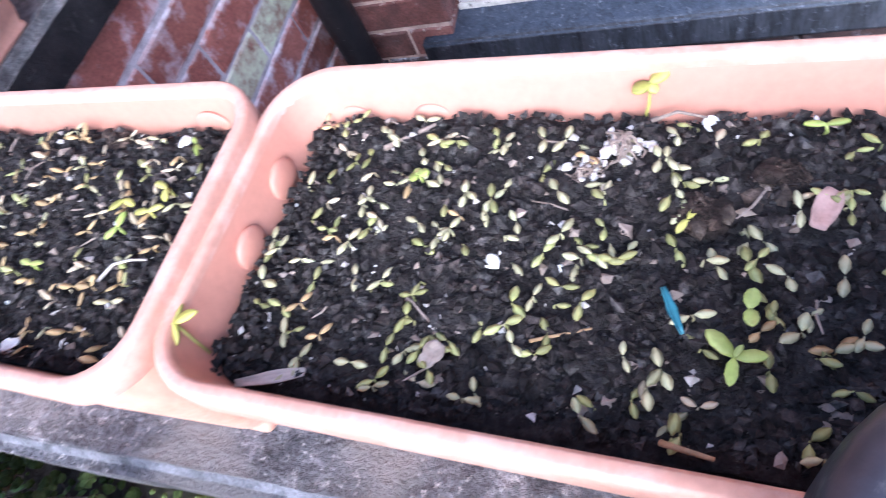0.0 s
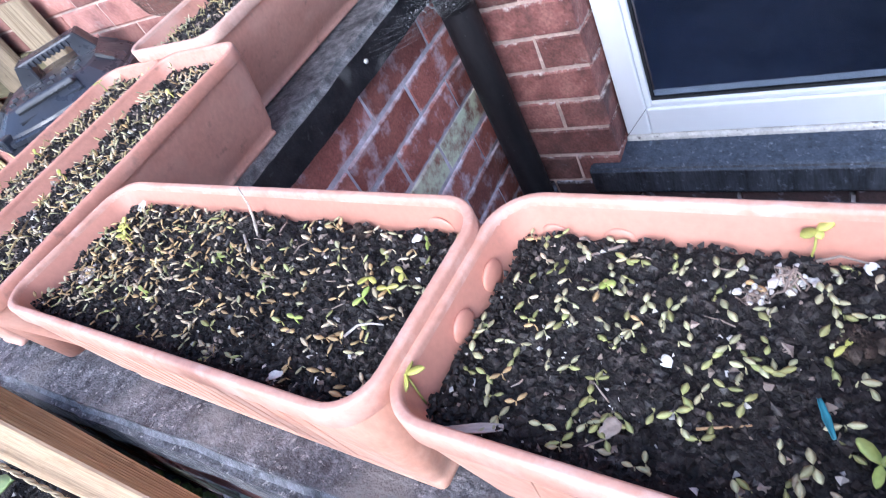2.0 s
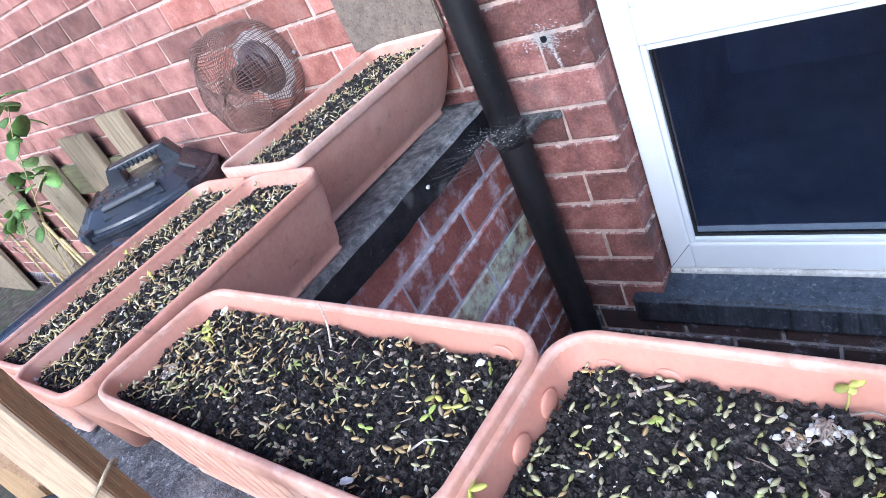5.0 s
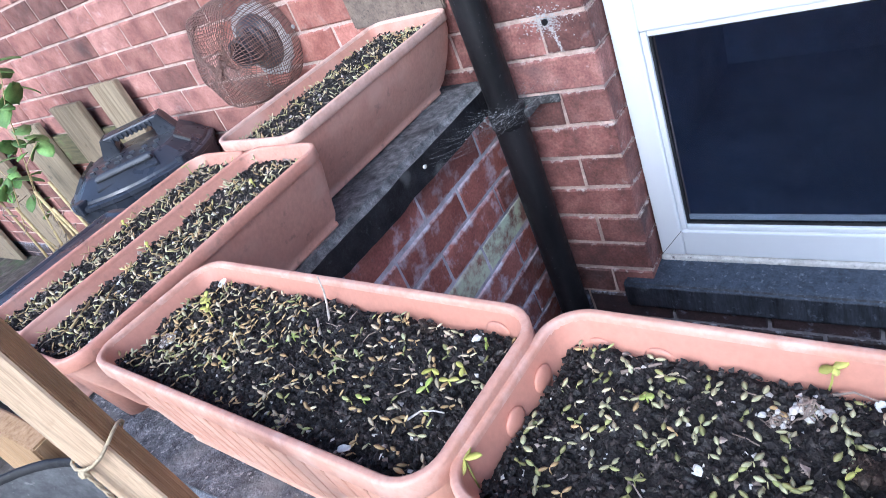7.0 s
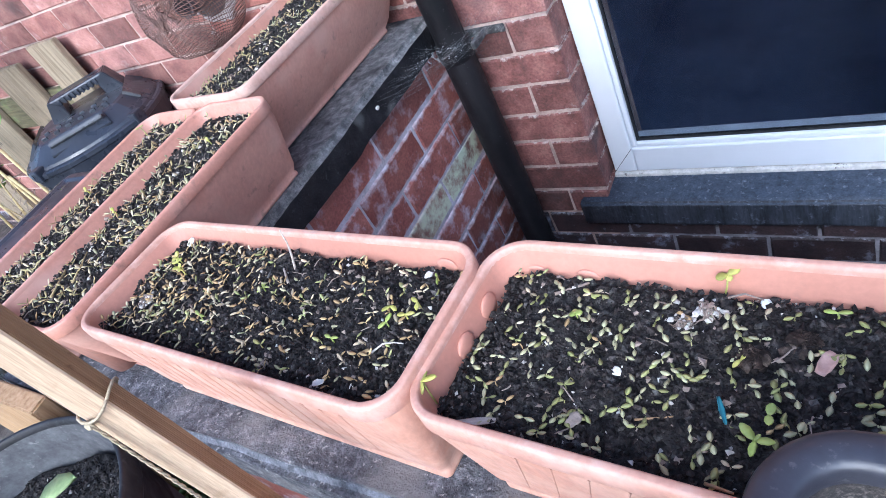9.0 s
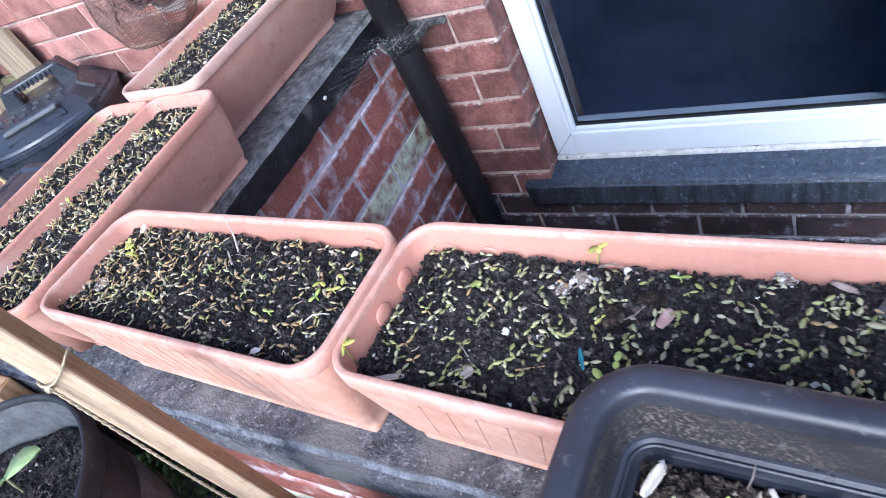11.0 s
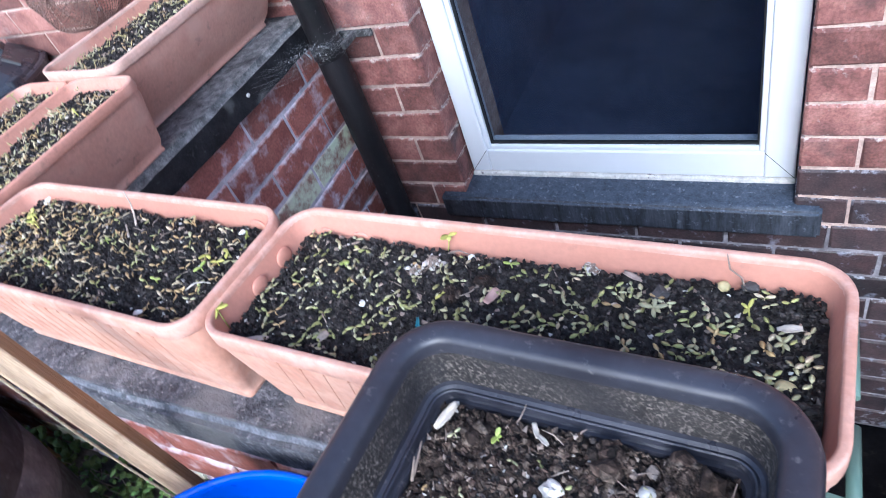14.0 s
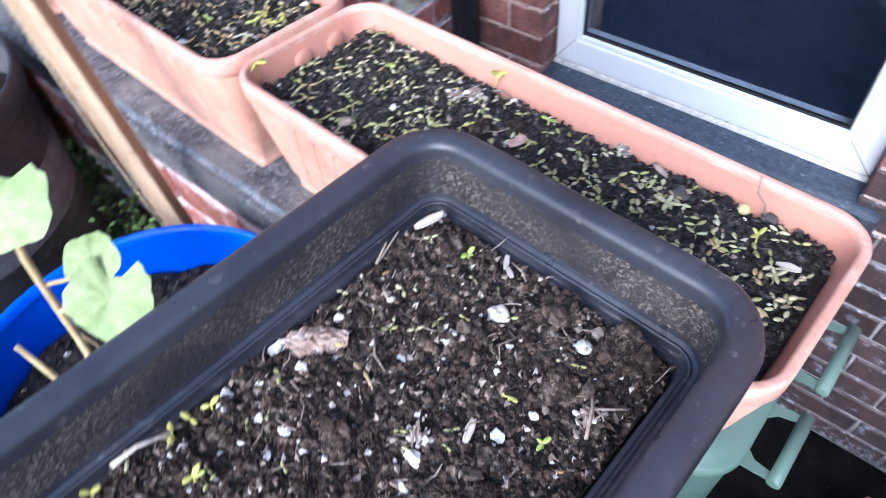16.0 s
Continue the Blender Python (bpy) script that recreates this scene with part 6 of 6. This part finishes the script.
def wire_cage():
    c = Vector((-0.828, 0.0, 1.609))
    base = empty("wire_cage", Matrix.Translation(c))
    heap = Heap()

    def at(u, v):
        """v runs from the wall to the crumpled front."""
        a = 2 * math.pi * u
        r = 0.12 + 0.012 * math.sin(math.pi * min(1, v * 1.3)) - 0.125 * max(0, v - 0.68) / 0.32
        y = -0.004 - 0.135 * min(1.0, v / 0.8)
        n = noise.noise_vector(Vector((math.cos(a) * 1.4, math.sin(a) * 1.8, v * 3))) * 0.034 * v
        return Vector((r * math.cos(a) * 1.05 - 0.02 * v, y, r * math.sin(a) * (1 - 0.1 * v) - 0.004 * v)) + n

    nu, nv = 84, 32
    for i in range(nu):
        for j in range(nv):
            heap.stick(at(i / nu, j / nv), at((i + 0.15) / nu, (j + 1) / nv), 0.0009, 0)
            heap.stick(at(i / nu, j / nv), at((i + 1) / nu, j / nv), 0.0009, 0)
    mesh = heap.object("wire_mesh", [RUST])
    mesh.parent = base
    tagged(mesh, "rusty crumpled wire mesh", kind="stuff")
    bm = bmesh.new()
    for a in (0.1, 2.2, 4.2):
        add_blob(bm, (0.128 * math.cos(a), -0.004, 0.128 * math.sin(a)), 0.006, (1, 0.7, 1), 0.1, random.Random(2), 1)
    part("fixing", bm, CEMENT, base)
    return tagged(base, "crumpled rusty wire cage over a wall vent", "wire cage")


wire_cage()
plank("wall_board", -0.514, -0.27, -0.012, -0.001, 1.584, 2.2, BOARD, "rough brown weathered board fixed on the brick wall")


def wall_plug():
    heap = Heap()
    rng = random.Random(6)
    for _ in range(700):
        a, d = rng.uniform(0, 6.3), abs(rng.gauss(0, 0.02))
        heap.lump((d * math.cos(a) * 1.25, -0.001, d * math.sin(a) * 0.75), rng.uniform(0.0006, 0.0022), rng, 0.5, 0)
    for k in range(90):
        u = k / 90
        heap.lump((0.008 + 0.010 * u + rng.gauss(0, 0.0022), -0.001, -0.012 - 0.05 * u), rng.uniform(0.0012, 0.003) * (1 - 0.5 * u), rng, 0.5, 0)
    base = empty("wall_plug", pose(-0.080, -0.0005, 1.519))
    filler = heap.object("filler", [CEMENT])
    for p in filler.data.vertices:
        p.co.y = p.co.y * 0.35
    filler.parent = base
    tagged(filler, "splash of white filler", kind="stuff")
    bm = bmesh.new()
    add_tube(bm, [(0, -0.004, 0), (0, 0.004, 0)], 0.006, 12)
    part("hole", bm, PIPE, base, "dark round plug")
    return tagged(base, "dark wall plug in a splash of white filler", "wall plug")


wall_plug()
bm = bmesh.new()
add_blob(bm, (-0.2405, -0.275, 1.396), 0.0045, (0.6, 1.1, 0.9), 0.1, random.Random(2), 2)
tagged(mesh_object("snail_shell", bm, STONE, None, True), "small white snail shell on the tarred coping edge", "snail shell")


def cobweb():
    """Dusty threads slung between the pipe bracket and the coping."""
    rng = random.Random(12)
    heap = Heap()

    def hang(a, b, sag, r):
        last = a
        for k in range(1, 9):
            u = k / 8
            p = a.lerp(b, u) - Vector((0, 0, sag * 4 * u * (1 - u)))
            heap.stick(last, p, r, 0, 0.001, rng)
            last = p

    for _ in range(30):
        a = Vector((-0.243 + rng.uniform(-0.004, 0.004), -0.2 + rng.uniform(-0.09, 0.1), 1.392 + rng.uniform(-0.02, 0.02)))
        b = Vector((-0.12 + rng.uniform(-0.05, 0.045), -0.006 - rng.random() ** 2 * 0.04, 1.395 + rng.uniform(-0.015, 0.02)))
        hang(a, b, rng.uniform(0.005, 0.03), 0.00009)
    for _ in range(80):
        a = Vector((-0.19 + rng.uniform(-0.03, 0.09), -0.05 + rng.uniform(-0.08, 0.04), 1.39 + rng.uniform(-0.02, 0.025)))
        heap.stick(a, a + Vector((rng.uniform(-0.03, 0.03), rng.uniform(-0.02, 0.02), rng.uniform(-0.015, 0.015))), 0.00009, 0, 0.006, rng)
    for _ in range(90):
        heap.lump((-0.205 + rng.gauss(0, 0.025), -0.09 + rng.gauss(0, 0.03), 1.385 + rng.gauss(0, 0.008)), rng.uniform(0.0008, 0.0022), rng, 0.7, 0)
    return tagged(heap.object("cobweb", [WEB]), "dusty grey cobweb between pipe bracket and coping", "cobweb", kind="stuff")


cobweb()

# moss and weeds at the foot of the low wall
MOSS = material("green_moss", [(0.05, 0.085, 0.02), (0.14, 0.2, 0.05)], 90, 0.9, 400, 0.6)
rng = random.Random(31)
heap = Heap()
for _ in range(520):
    x, y, up = rng.uniform(-0.5, 0.3), -0.93 - 0.13 * rng.random(), rng.random() ** 2
    heap.lump((x, y + 0.1 * up * (-0.94 - y) / 0.13, 1.052 + 0.14 * up), rng.uniform(0.003, 0.009), rng, 0.9, 0)
for _ in range(260):
    x = rng.uniform(-0.5, 0.32)
    heap.oval((x, -0.95 - 0.09 * rng.random(), 1.06 + 0.16 * rng.random() ** 2), rng.uniform(3.2, 6.1), rng.uniform(0, 0.8), rng.uniform(0.009, 0.02), 0.008, 1)
for _ in range(70):
    x = rng.uniform(-0.5, 0.32)
    heap.stick((x, -0.96 - 0.06 * rng.random(), 1.055), (x + rng.uniform(-0.06, 0.06), -0.95 - 0.08 * rng.random(), 1.06 + 0.12 * rng.random()), 0.0007, 2, 0.02, rng)
tagged(heap.object("moss", [MOSS, LEAF_VINE, DRY]), "moss and tiny weeds along the foot of the wall", "moss", kind="stuff")

# ---------------------------------------------------------------- bricks, last
rng = random.Random(2024)
ROW0 = 1.375 + 0.005
NEAR, FAR = [], []
for k in range(-17, 24):
    z = ROW0 + COURSE * k
    header_first = k % 2 != 0
    # low courses take the brick whose colour includes the pit's shade
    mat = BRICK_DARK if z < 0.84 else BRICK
    if z > 0.80 and z < 2.12:
        spans = [(-5.0, WIN_L, header_first, True), (WIN_R, 3.0, header_first, False)]
    else:
        spans = [(-5.0, 3.0, header_first, True)]
    for s0, s1, hf, from_end in spans:
        for x, length in course_pieces(s0, s1, hf, from_end):
            if z < YARD_Z - 0.1 and x < -0.7:
                continue
            (NEAR if (x > -1.15 and x < 1.15 and 0.5 < z < 1.9) else FAR).append((x, z, length, BRICK_DARK if z < 0.99 and x >= WIN_R - 0.01 else BRICK_DULL if mat == BRICK and x > -0.42 else mat))
for x, z, length, mat in NEAR:
    ob = new("brick", brick_mesh(length, 0.09, mat, rng.randrange(4)))
    ob.parent = wall_north
    ob.location = (x, rng.uniform(-0.0015, 0.0015), z)
BRICK_FAR = material("red_brick_far", [(0.19, 0.085, 0.072), (0.32, 0.148, 0.12), (0.43, 0.22, 0.178)], 14, 0.85, 190, 0.6, 120, vary=0.5, island=True, stain=(0.5, 0.36, 0.32), stain_scale=22, stain_range=(0.58, 0.84), patch=((0.1, 0.06, 0.058), 5, 0.62, 0.8), grain=1.3)
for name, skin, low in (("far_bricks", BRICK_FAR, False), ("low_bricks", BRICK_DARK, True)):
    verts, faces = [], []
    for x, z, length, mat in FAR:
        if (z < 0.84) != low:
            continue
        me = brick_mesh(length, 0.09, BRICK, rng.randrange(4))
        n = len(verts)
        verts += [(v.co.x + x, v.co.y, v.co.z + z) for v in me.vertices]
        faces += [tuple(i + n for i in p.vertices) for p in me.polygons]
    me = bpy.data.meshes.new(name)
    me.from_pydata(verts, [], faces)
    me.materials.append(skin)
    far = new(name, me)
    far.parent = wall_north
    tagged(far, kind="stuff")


def face_of_bricks(parent, m, u0, u1, z0, z1, mat, phase=0.0):
    """Stretcher courses on a face whose frame is m: x along, y into the wall."""
    k = 0
    z = z1 - 0.067
    while z > z0:
        u = u0 - (0.1125 if k % 2 else 0.0) - phase
        while u < u1:
            a, b = max(u, u0), min(u + 0.2195, u1)
            if b - a > 0.03:
                skin = BRICK_ALGAE if mat == BRICK_PIT and 1.05 < z < 1.1 and -0.46 < (a + b) / 2 < -0.05 else mat
                ob = new("brick", brick_mesh(b - a, 0.06, skin, rng.randrange(4)))
                ob.parent = parent
                ob.matrix_local = m @ Matrix.Translation((a, rng.uniform(-0.0025, 0.001), z))
            u += 0.225
        z -= COURSE
        k += 1


# inner face of the arm, towards the sunken area
face_of_bricks(low_wall, pose(ARM_X1 - 0.0215, 0, 0, 0, 0, 90), MAIN_Y1 + 0.01, -0.003, PIT_Z, 1.362, BRICK_PIT, 0.05)
# outer face of the front, towards the yard
face_of_bricks(low_wall, pose(0, MAIN_Y0 + 0.024, 0), ARM_X0 + 0.02, 0.46, GROUND_Z - 0.06, 1.362, BRICK_PIT)
